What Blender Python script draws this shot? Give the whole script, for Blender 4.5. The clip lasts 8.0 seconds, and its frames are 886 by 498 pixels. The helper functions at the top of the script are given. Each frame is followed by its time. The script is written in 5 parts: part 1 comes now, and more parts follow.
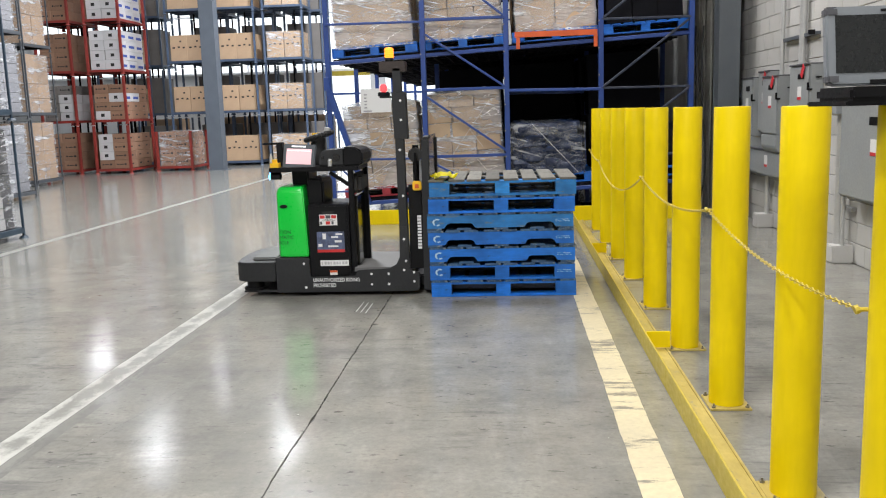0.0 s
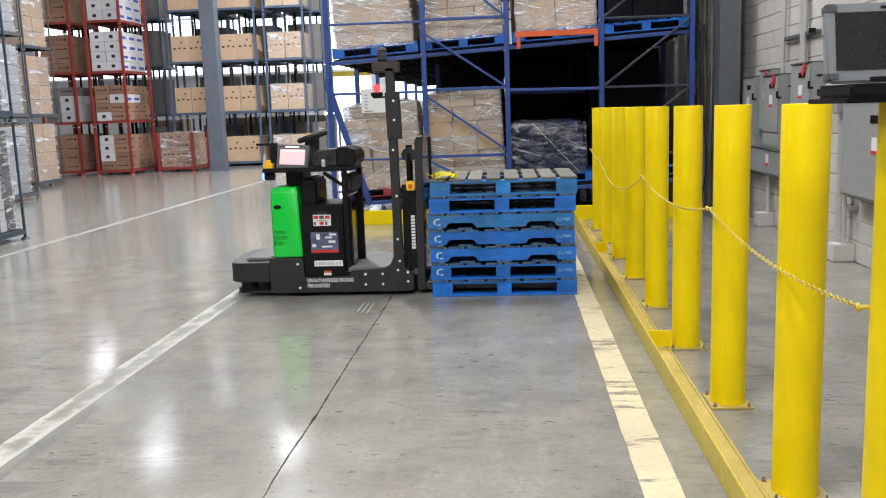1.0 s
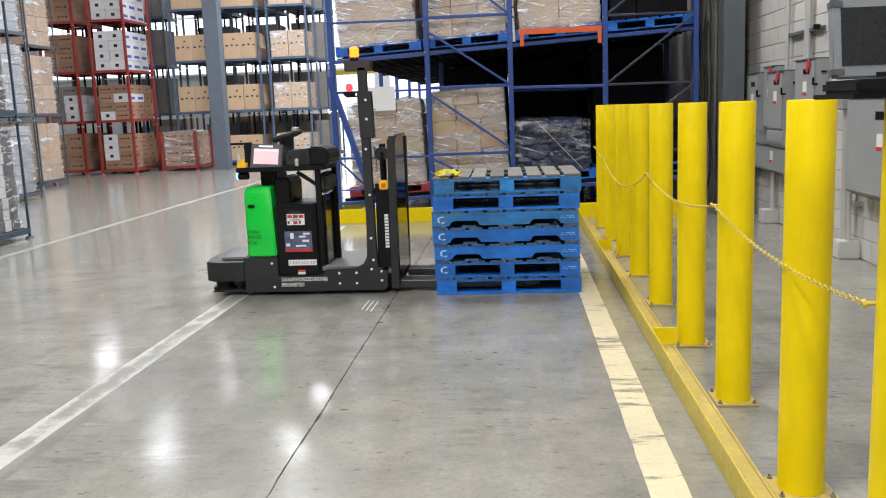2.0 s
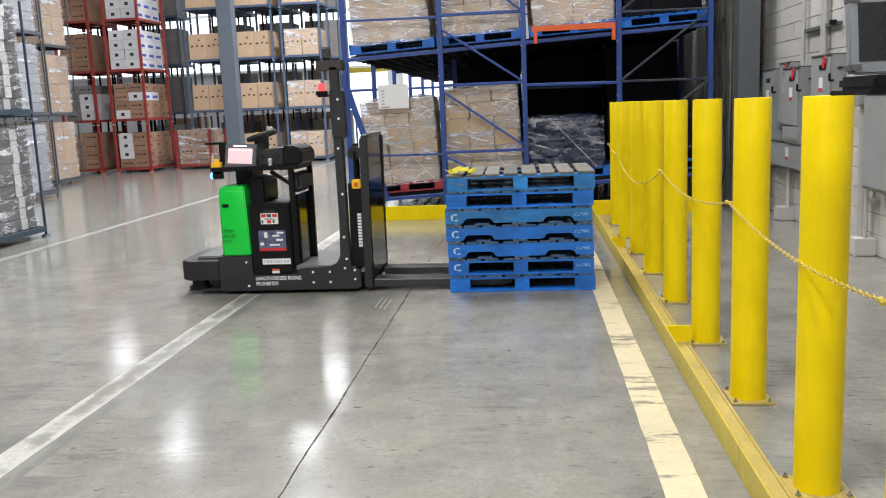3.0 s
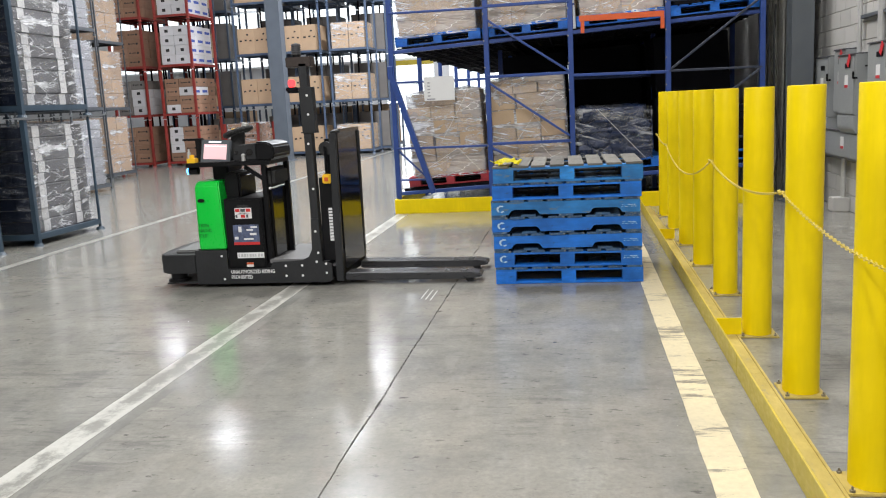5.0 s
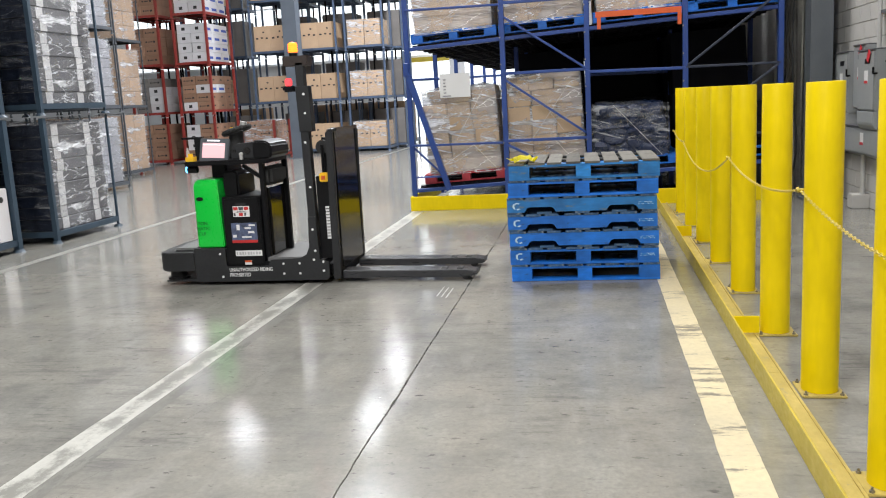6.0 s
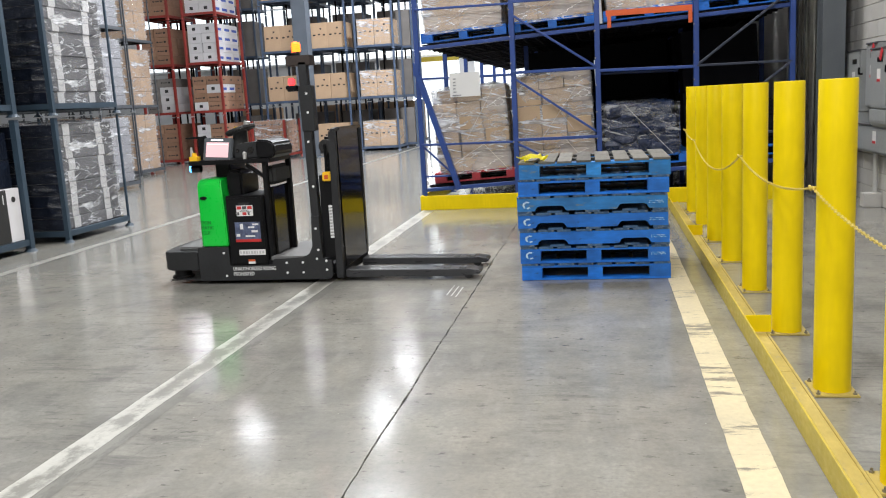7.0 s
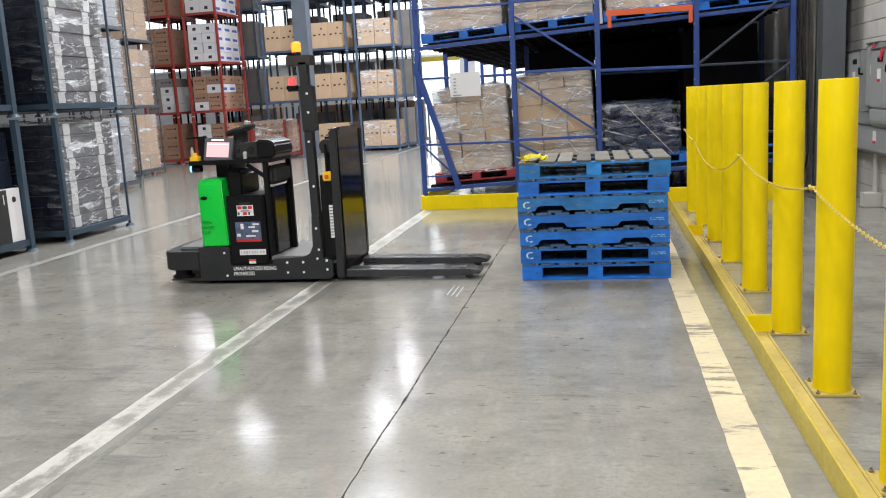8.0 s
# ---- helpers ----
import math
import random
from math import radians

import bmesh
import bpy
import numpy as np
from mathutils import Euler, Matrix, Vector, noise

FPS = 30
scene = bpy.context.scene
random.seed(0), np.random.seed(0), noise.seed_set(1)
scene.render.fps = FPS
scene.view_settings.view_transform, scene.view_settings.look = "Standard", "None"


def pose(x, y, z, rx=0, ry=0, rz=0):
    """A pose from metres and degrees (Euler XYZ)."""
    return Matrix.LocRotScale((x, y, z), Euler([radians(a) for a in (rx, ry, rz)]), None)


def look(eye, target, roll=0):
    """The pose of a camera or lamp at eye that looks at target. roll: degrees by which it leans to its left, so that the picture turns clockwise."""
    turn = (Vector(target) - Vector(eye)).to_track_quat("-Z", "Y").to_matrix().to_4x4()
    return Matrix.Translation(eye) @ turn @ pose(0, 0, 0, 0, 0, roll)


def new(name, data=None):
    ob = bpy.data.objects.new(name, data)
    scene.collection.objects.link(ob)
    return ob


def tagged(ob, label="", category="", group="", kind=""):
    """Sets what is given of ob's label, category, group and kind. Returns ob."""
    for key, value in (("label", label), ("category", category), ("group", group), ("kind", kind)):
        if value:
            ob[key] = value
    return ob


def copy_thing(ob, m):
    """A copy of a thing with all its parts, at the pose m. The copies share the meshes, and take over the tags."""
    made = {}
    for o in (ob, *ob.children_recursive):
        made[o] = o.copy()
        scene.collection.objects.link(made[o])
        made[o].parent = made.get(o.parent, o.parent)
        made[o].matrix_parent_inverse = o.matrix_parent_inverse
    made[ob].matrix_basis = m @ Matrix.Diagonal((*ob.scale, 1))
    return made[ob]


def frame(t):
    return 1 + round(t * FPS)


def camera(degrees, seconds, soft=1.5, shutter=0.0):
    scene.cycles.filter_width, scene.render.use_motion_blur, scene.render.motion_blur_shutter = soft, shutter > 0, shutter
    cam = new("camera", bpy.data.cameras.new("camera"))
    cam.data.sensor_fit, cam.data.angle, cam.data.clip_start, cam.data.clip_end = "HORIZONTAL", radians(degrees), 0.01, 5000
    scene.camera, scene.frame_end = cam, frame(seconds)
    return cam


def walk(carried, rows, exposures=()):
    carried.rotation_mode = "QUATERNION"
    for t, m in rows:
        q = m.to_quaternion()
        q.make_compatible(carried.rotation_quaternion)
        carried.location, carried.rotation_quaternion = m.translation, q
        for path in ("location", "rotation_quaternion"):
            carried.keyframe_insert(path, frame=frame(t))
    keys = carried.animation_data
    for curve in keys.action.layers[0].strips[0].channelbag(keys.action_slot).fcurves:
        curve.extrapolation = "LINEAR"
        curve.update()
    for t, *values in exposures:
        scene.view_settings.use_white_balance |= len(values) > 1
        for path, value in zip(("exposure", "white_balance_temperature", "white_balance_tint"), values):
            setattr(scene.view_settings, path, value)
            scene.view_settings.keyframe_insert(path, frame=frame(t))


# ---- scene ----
cam = camera(54.6, 8.0, soft=1.1)

PATH = [
    (0, (0.702, -0.118, 1.557), (0.5400, 1.849, 1.2414), -1.8),
    (0.5, (0.7, -0.117, 1.552), (0.5366, 1.852, 1.2379), -1.9),
    (1, (0.706, -0.115, 1.553), (0.5405, 1.853, 1.2377), -2.0),
    (1.5, (0.704, -0.113, 1.551), (0.5353, 1.854, 1.2335), -2.1),
    (3, (0.703, -0.108, 1.549), (0.4975, 1.855, 1.2258), -2.4),
    (3.5, (0.708, -0.102, 1.544), (0.4732, 1.857, 1.2172), -2.5),
    (4, (0.709, -0.097, 1.542), (0.4438, 1.857, 1.2129), -2.7),
    (4.5, (0.705, -0.102, 1.539), (0.4148, 1.849, 1.2069), -2.8),
    (6, (0.703, -0.098, 1.546), (0.3546, 1.841, 1.2048), -3.1),
    (6.5, (0.699, -0.095, 1.539), (0.3375, 1.842, 1.1977), -3.1),
    (7, (0.7, -0.095, 1.538), (0.3291, 1.841, 1.1973), -3.2),
    (7.5, (0.701, -0.099, 1.541), (0.3295, 1.836, 1.1992), -3.2),
    (8, (0.701, -0.1, 1.538), (0.3293, 1.836, 1.1972), -3.2),
]
walk(cam, [(t, look(e, g, r)) for t, e, g, r in PATH])

# ---- light: rows of high-bay lamps under the roof ----
world = bpy.data.worlds.new("world")
scene.world = world
world.use_nodes = True
world.node_tree.nodes["Background"].inputs[0].default_value = (0.75, 0.8, 0.9, 1)
world.node_tree.nodes["Background"].inputs[1].default_value = 0.3
scene.view_settings.exposure = 0.0
LAMP_Z = 9.0
# x, y, watts; the first five fit floor reflections, the rest are added to brighten
LAMPS = [(-17.6, 35.5, 110), (-11.0, 25.8, 75), (-11.4, 34.1, 90), (-6.9, 26.8, 90), (-7.4, 33.0, 100), (-4.3, 17.0, 1000), (-9.5, 15.5, 160), (-2.6, 24.0, 1480),
         (-2.0, 10.2, 380), (2.4, 10.2, 330), (-2.6, 13.2, 540), (-0.4, 1.0, 440), (-3.5, 0.0, 470), (-3.0, -6.0, 520), (-0.4, -7.0, 420), (-16.5, 15.5, 210),
         (-22.0, 24.0, 220), (-18.0, 6.0, 130)]

# ---- materials ----


def nodes_of(name):
    m = bpy.data.materials.new(name)
    m.use_nodes = True
    return m, m.node_tree.nodes, m.node_tree.links, m.node_tree.nodes["Principled BSDF"]


def noise_at(n, l, scale, detail=4.0, stretch=(1, 1, 1), rough=0.6):
    co = n.new("ShaderNodeTexCoord")
    mp = n.new("ShaderNodeMapping")
    mp.inputs["Scale"].default_value = stretch
    tx = n.new("ShaderNodeTexNoise")
    tx.inputs["Scale"].default_value = scale
    tx.inputs["Detail"].default_value = detail
    tx.inputs["Roughness"].default_value = rough
    l.new(co.outputs["Object"], mp.inputs[0])
    l.new(mp.outputs[0], tx.inputs["Vector"])
    return tx.outputs["Fac"]


def ramp(n, l, src, lo, hi, a=0.0, b=1.0):
    r = n.new("ShaderNodeMapRange")
    r.inputs["From Min"].default_value, r.inputs["From Max"].default_value = lo, hi
    r.inputs["To Min"].default_value, r.inputs["To Max"].default_value = a, b
    l.new(src, r.inputs["Value"])
    return r.outputs["Result"]


def mixed(n, l, fac, a, b, kind="MIX"):
    m = n.new("ShaderNodeMix")
    m.data_type, m.blend_type = "RGBA", kind
    if isinstance(fac, float):
        m.inputs[0].default_value = fac
    else:
        l.new(fac, m.inputs[0])
    for k, v in ((6, a), (7, b)):
        if isinstance(v, tuple):
            m.inputs[k].default_value = (*v, 1)
        else:
            l.new(v, m.inputs[k])
    return m.outputs[2]


def bumped(n, l, bsdf, src, strength, distance):
    b = n.new("ShaderNodeBump")
    b.inputs["Strength"].default_value, b.inputs["Distance"].default_value = strength, distance
    l.new(src, b.inputs["Height"])
    l.new(b.outputs[0], bsdf.inputs["Normal"])


def shade(c, k):
    return tuple(min(1.0, v * k) for v in c)


def mat(name, col, rough=0.5, metal=0.0, vary=0.15, scale=3.0, fine=60.0, bump=0.15, depth=0.003, wear=None, wear_from=0.62, rnd=0.0, stretch=(1, 1, 1), spec=0.5):
    """Painted, wooden, metal or paper surface: stains at two scales, wear, fine relief."""
    m, n, l, p = nodes_of(name)
    big = noise_at(n, l, scale, 3.0)
    small = noise_at(n, l, fine, 4.0, stretch)
    c = mixed(n, l, ramp(n, l, big, 0.3, 0.7), shade(col, 1 - vary), shade(col, 1 + vary))
    c = mixed(n, l, ramp(n, l, small, 0.3, 0.7, 0.0, 0.5), c, shade(col, 1 - 1.6 * vary))
    if rnd:
        oi = n.new("ShaderNodeObjectInfo")
        hsv = n.new("ShaderNodeHueSaturation")
        l.new(ramp(n, l, oi.outputs["Random"], 0, 1, 1 - rnd, 1 + rnd), hsv.inputs["Value"])
        l.new(c, hsv.inputs["Color"])
        c = hsv.outputs[0]
    if wear:
        w = noise_at(n, l, scale * 5, 6.0, stretch, 0.7)
        c = mixed(n, l, ramp(n, l, w, wear_from, wear_from + 0.06), c, wear)
    l.new(c, p.inputs["Base Color"])
    l.new(ramp(n, l, small, 0.3, 0.7, max(0.03, rough - 0.1), min(1, rough + 0.1)), p.inputs["Roughness"])
    p.inputs["Metallic"].default_value = metal
    p.inputs["Specular IOR Level"].default_value = spec
    if bump:
        bumped(n, l, p, small, bump, depth)
    return m


def glow(name, col, strength):
    m, n, l, p = nodes_of(name)
    p.inputs["Base Color"].default_value = (*col, 1)
    p.inputs["Emission Color"].default_value = (*col, 1)
    p.inputs["Emission Strength"].default_value = strength
    return m


def times(n, l, a, b, kind="MULTIPLY"):
    m = n.new("ShaderNodeMath")
    m.operation = kind
    l.new(a, m.inputs[0])
    if isinstance(b, float):
        m.inputs[1].default_value = b
    else:
        l.new(b, m.inputs[1])
    return m.outputs[0]


def concrete_floor():
    """Sealed, trowelled concrete: cloudy patches, tyre scuffs across the bay, trowel swirls, pits and specks."""
    m, n, l, p = nodes_of("polished_concrete")
    big = noise_at(n, l, 0.45, 6.0, (1, 1, 1), 0.6)
    mid = noise_at(n, l, 2.3, 9.0, (1, 1, 1), 0.72)
    blot = noise_at(n, l, 1.1, 7.0, (1.3, 1, 1), 0.68)
    fine = noise_at(n, l, 38, 6.0, (1, 1, 1), 0.72)
    scuff = noise_at(n, l, 1.5, 10.0, (1.0, 5.0, 1), 0.74)
    where = noise_at(n, l, 0.7, 4.0)
    swirl = noise_at(n, l, 2.0, 5.0, (3.5, 0.7, 1), 0.6)
    pits = noise_at(n, l, 10, 5.0, (1, 2.0, 1), 0.66)
    specks = noise_at(n, l, 24, 2.0)
    c = mixed(n, l, ramp(n, l, big, 0.32, 0.68), (0.198, 0.197, 0.183), (0.291, 0.282, 0.25))
    c = mixed(n, l, ramp(n, l, blot, 0.42, 0.66, 0, 0.7), c, (0.285, 0.27, 0.235))
    c = mixed(n, l, ramp(n, l, mid, 0.5, 0.66, 0, 0.55), c, (0.135, 0.134, 0.124))
    c = mixed(n, l, ramp(n, l, mid, 0.47, 0.35, 0, 0.6), c, (0.345, 0.338, 0.30))
    c = mixed(n, l, ramp(n, l, fine, 0.42, 0.7, 0, 0.4), c, (0.145, 0.142, 0.13))
    g = times(n, l, ramp(n, l, scuff, 0.52, 0.63, 0, 1.0), ramp(n, l, where, 0.46, 0.62, 0.0, 0.6))
    c = mixed(n, l, g, c, (0.11, 0.108, 0.102))
    c = mixed(n, l, ramp(n, l, swirl, 0.56, 0.7, 0, 0.3), c, (0.33, 0.325, 0.30))
    hatch = noise_at(n, l, 5.5, 7.0, (0.7, 4.5, 1), 0.7)
    c = mixed(n, l, times(n, l, ramp(n, l, hatch, 0.54, 0.65, 0, 0.62), ramp(n, l, where, 0.46, 0.62, 0.0, 1.0)), c, (0.1, 0.1, 0.095))
    c = mixed(n, l, times(n, l, ramp(n, l, pits, 0.395, 0.33, 0, 0.85), ramp(n, l, blot, 0.38, 0.58)), c, (0.06, 0.059, 0.055))
    c = mixed(n, l, ramp(n, l, specks, 0.75, 0.79, 0, 0.7), c, (0.5, 0.49, 0.45))
    l.new(c, p.inputs["Base Color"])
    rough = times(n, l, ramp(n, l, mid, 0.3, 0.72, 0.085, 0.2), ramp(n, l, g, 0, 1, 0.0, 0.12), "ADD")
    l.new(rough, p.inputs["Roughness"])
    p.inputs["Specular IOR Level"].default_value = 0.5
    h = times(n, l, mid, ramp(n, l, pits, 0.37, 0.31, 0.0, -0.15), "ADD")
    bumped(n, l, p, h, 0.11, 0.005)
    return m


def worn_paint(name, col, bare, cut, rough=0.4, run=(0.7, 3.2, 1), middle=None):
    """Floor paint rubbed through by tyres that cross it."""
    m, n, l, p = nodes_of(name)
    a = noise_at(n, l, 1.6, 9.0, run, 0.78)
    b = noise_at(n, l, 30, 5.0)
    e = noise_at(n, l, 0.9, 4.0, (1, 1.6, 1))
    c = mixed(n, l, ramp(n, l, b, 0.3, 0.7), col, shade(col, 0.84))
    c = mixed(n, l, ramp(n, l, e, 0.45, 0.75, 0, 0.4), c, shade(bare, 1.6))
    if middle is not None:
        co = n.new("ShaderNodeTexCoord")
        xyz = n.new("ShaderNodeSeparateXYZ")
        l.new(co.outputs["Object"], xyz.inputs[0])
        off = times(n, l, times(n, l, xyz.outputs[0], middle, "SUBTRACT"), 1.0)
        side = n.new("ShaderNodeMath")
        side.operation = "ABSOLUTE"
        l.new(off, side.inputs[0])
        a = times(n, l, a, ramp(n, l, side.outputs[0], 0.03, 0.075, 0.05, -0.05), "ADD")
    c = mixed(n, l, ramp(n, l, a, cut, cut + (0.04 if middle is None else 0.1)), c, bare)
    l.new(c, p.inputs["Base Color"])
    p.inputs["Roughness"].default_value = rough
    return m


def slant_noise(n, l, scale, long, tilt, detail=5.0, rough=0.62):
    """Noise drawn out along a direction that climbs by tilt radians."""
    co = n.new("ShaderNodeTexCoord")
    mp = n.new("ShaderNodeMapping")
    mp.vector_type = "TEXTURE"
    mp.inputs["Rotation"].default_value = (tilt, tilt, 0)
    mp.inputs["Scale"].default_value = (1.0, 1.0, 1.0 / long)
    tx = n.new("ShaderNodeTexNoise")
    tx.inputs["Scale"].default_value = scale
    tx.inputs["Detail"].default_value = detail
    tx.inputs["Roughness"].default_value = rough
    l.new(co.outputs["Object"], mp.inputs[0])
    l.new(mp.outputs[0], tx.inputs["Vector"])
    return tx.outputs["Fac"]


def film(name, much, milk=1.0):
    """Clear stretch film: a thin milky veil, long glossy wrinkles, clusters of whitish pulled creases, and glints
    painted in white.
    """
    m, n, l, p = nodes_of(name)
    wr = slant_noise(n, l, 3.0, 5.0, 0.12, 5.0)
    patch = noise_at(n, l, 1.5, 4.0, (1, 1, 1.8))
    fold = slant_noise(n, l, 1.1, 5.0, -0.2, 5.0, 0.55)
    streak = slant_noise(n, l, 1.3, 6.0, 0.1, 4.0, 0.6)
    hair = slant_noise(n, l, 2.4, 11.0, 0.28, 3.0, 0.5)
    e = n.new("ShaderNodeMath")
    e.operation = "ABSOLUTE"
    l.new(times(n, l, fold, 0.5, "SUBTRACT"), e.inputs[0])
    crease = times(n, l, ramp(n, l, e.outputs[0], 0.0, 0.014, 0.8 * much, 0.0), ramp(n, l, patch, 0.36, 0.56, 0.25, 1.0))
    # Highlights are painted: white, nearly opaque streaks gathered in patches.
    glint = times(n, l, ramp(n, l, streak, 0.54, 0.63, 0.0, 0.85 * much), ramp(n, l, patch, 0.38, 0.56, 0.1, 1.0))
    pull = times(n, l, ramp(n, l, hair, 0.58, 0.66, 0.0, 0.7 * much), ramp(n, l, patch, 0.6, 0.42, 0.1, 1.0))
    veil = ramp(n, l, patch, 0.36, 0.68, 0.07 * milk, 0.28 * milk)
    top = times(n, l, times(n, l, times(n, l, crease, glint, "MAXIMUM"), pull, "MAXIMUM"), veil, "MAXIMUM")
    p.inputs["Base Color"].default_value = (0.88, 0.9, 0.94, 1)
    p.inputs["Roughness"].default_value = 0.16
    p.inputs["Specular IOR Level"].default_value = 1.0
    bumped(n, l, p, wr, 1.0, 0.1)
    tr = n.new("ShaderNodeBsdfTransparent")
    mx = n.new("ShaderNodeMixShader")
    out = n["Material Output"]
    l.new(top, mx.inputs[0])
    l.new(tr.outputs[0], mx.inputs[1])
    l.new(p.outputs[0], mx.inputs[2])
    l.new(mx.outputs[0], out.inputs["Surface"])
    return m


M_FLOOR = concrete_floor()
M_JOINT = mat("joint_filler", (0.06, 0.058, 0.054), 0.8)
M_LINE_Y = worn_paint("cream_yellow_line", (0.67, 0.585, 0.395), (0.2, 0.185, 0.155), 0.518)
M_LINE_W = worn_paint("white_line", (0.50, 0.495, 0.455), (0.22, 0.217, 0.195), 0.47, 0.3, run=(3.0, 2.2, 1), middle=-1.762)
M_GHOST = worn_paint("grey_line_ghost", (0.195, 0.193, 0.177), (0.23, 0.227, 0.206), 0.47, 0.17, run=(3.0, 0.8, 1))
M_LINE_F = worn_paint("faint_white_line", (0.42, 0.42, 0.40), (0.245, 0.242, 0.22), 0.44, run=(5.0, 1.6, 1), middle=-5.51)
M_YELLOW = mat("yellow_paint", (0.82, 0.615, 0.003), 0.42, spec=0.18, vary=0.09, scale=2.6, fine=30, bump=0.06, stretch=(1, 1, 0.14), wear=(0.35, 0.25, 0.03), wear_from=0.74)
M_RAILY = mat("scuffed_yellow_steel", (0.55, 0.425, 0.045), 0.42, vary=0.12, scale=3, fine=40, wear=(0.42, 0.33, 0.08), wear_from=0.62, stretch=(1, 0.4, 1))
M_DUSTY = mat("dusty_yellow_flange", (0.46, 0.355, 0.095), 0.55, vary=0.16, scale=3, fine=40, wear=(0.32, 0.27, 0.14), wear_from=0.58, stretch=(1, 0.4, 1))
M_BOLT = mat("zinc_bolt", (0.33, 0.31, 0.27), 0.45, 0.8)
M_CHAIN = mat("yellow_plastic_chain", (0.64, 0.49, 0.08), 0.4, vary=0.12)
M_BLUE = mat("pallet_blue", (0.008, 0.158, 0.62), 0.5, vary=0.32, scale=4, fine=22, bump=0.5, wear=(0.02, 0.055, 0.14), wear_from=0.63, rnd=0.25, stretch=(0.25, 1, 1))
M_BLUE2 = mat("faded_pallet_blue", (0.02, 0.22, 0.60), 0.6, vary=0.36, scale=4, fine=22, bump=0.5, wear=(0.09, 0.15, 0.22), wear_from=0.58, rnd=0.25, stretch=(0.25, 1, 1))
M_GREYWOOD = mat("weathered_board", (0.135, 0.13, 0.116), 0.75, vary=0.25, scale=3, fine=30, bump=0.6, rnd=0.3, stretch=(1, 0.15, 1))
# Inner pallet wood: dirt, plus the shade inside put into the colour.
M_SHADEWOOD = mat("dirty_wood", (0.022, 0.025, 0.026), 0.8, vary=0.3)
M_WHITEINK = mat("white_stencil_paint", (0.5, 0.68, 0.8), 0.6, wear=(0.03, 0.2, 0.52), wear_from=0.47, scale=7)
M_RACK = mat("rack_blue_paint", (0.018, 0.055, 0.24), 0.42, vary=0.15, scale=2, fine=30, bump=0.08, wear=(0.08, 0.1, 0.16), wear_from=0.7)
# Deck undersides: their shade is put into this near-black steel colour.
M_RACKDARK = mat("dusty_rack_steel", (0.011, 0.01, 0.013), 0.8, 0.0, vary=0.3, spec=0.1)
M_ORANGE = mat("orange_beam_paint", (0.6, 0.095, 0.018), 0.45, vary=0.12)
M_REDRACK = mat("red_rack_paint", (0.29, 0.036, 0.028), 0.5, vary=0.2, wear=(0.2, 0.05, 0.03), wear_from=0.66)
M_SLATE = mat("dark_slate_rack_paint", (0.03, 0.054, 0.082), 0.5, vary=0.2)
M_BLUEINK = mat("blue_carton_print", (0.05, 0.1, 0.42), 0.6)
M_BLUERACK = mat("slate_blue_rack_paint", (0.075, 0.11, 0.18), 0.5, vary=0.2)
M_REDPALLET = mat("red_pallet_paint", (0.38, 0.03, 0.04), 0.6, vary=0.2)
M_CARD = mat("cardboard", (0.50, 0.365, 0.24), 0.75, vary=0.08, scale=4, fine=50, bump=0.1, rnd=0.12)
M_CARD2 = mat("pale_cardboard", (0.50, 0.345, 0.22), 0.75, vary=0.06, scale=4, fine=50, bump=0.1, rnd=0.08)
M_CARDW = mat("white_carton", (0.64, 0.63, 0.65), 0.6, vary=0.05, rnd=0.06)
M_CARDG = mat("grey_carton", (0.078, 0.078, 0.086), 0.6, vary=0.1, rnd=0.15)
M_CARDS = mat("silver_grey_carton", (0.24, 0.24, 0.26), 0.5, vary=0.12, rnd=0.1)
# Charcoal taken near black: the shade deep in the flow rack is put in.
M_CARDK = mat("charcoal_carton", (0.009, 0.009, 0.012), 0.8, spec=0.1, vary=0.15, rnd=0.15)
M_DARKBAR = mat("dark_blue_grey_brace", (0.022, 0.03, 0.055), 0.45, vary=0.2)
M_BROWNBLK = mat("brown_black_bracket", (0.035, 0.024, 0.02), 0.5)
M_BOARDEND = mat("worn_blue_grey_board", (0.03, 0.085, 0.18), 0.65, vary=0.4, scale=4, fine=25, bump=0.5, wear=(0.17, 0.2, 0.22), wear_from=0.55, rnd=0.35)
M_CARDB = mat("dull_brown_cardboard", (0.37, 0.255, 0.17), 0.7, vary=0.1, scale=4, fine=50, bump=0.1, rnd=0.12)
M_CARDR = mat("red_brown_cardboard", (0.31, 0.18, 0.118), 0.75, vary=0.1, scale=4, fine=50, bump=0.1, rnd=0.18)
M_CARDD = mat("brown_grey_carton", (0.19, 0.175, 0.165), 0.75, vary=0.12, rnd=0.2)
M_TAPE = mat("carton_print_black", (0.02, 0.02, 0.02), 0.6)
M_PAPER = mat("white_paper", (0.68, 0.68, 0.68), 0.7, vary=0.03, bump=0.0)
M_BAND = mat("pale_grey_paper", (0.46, 0.46, 0.47), 0.7, vary=0.12, scale=5, rnd=0.12)
M_STRAP = mat("white_strap", (0.7, 0.7, 0.7), 0.4, vary=0.04)
M_BAG = mat("black_plastic_bag", (0.006, 0.010, 0.022), 0.5, spec=0.14, vary=0.3, scale=6, fine=12, bump=0.9, depth=0.03)
M_SACK = mat("dark_blue_plastic_sack", (0.012, 0.024, 0.068), 0.3, vary=0.3, scale=6, fine=12, bump=0.9, depth=0.03)
M_DKRACK = mat("dark_grey_rack_paint", (0.07, 0.078, 0.09), 0.5, vary=0.2)
M_BLOCK = mat("painted_block", (0.50, 0.49, 0.47), 0.7, vary=0.07, scale=1.5, fine=90, bump=0.5, depth=0.003, rnd=0.04)
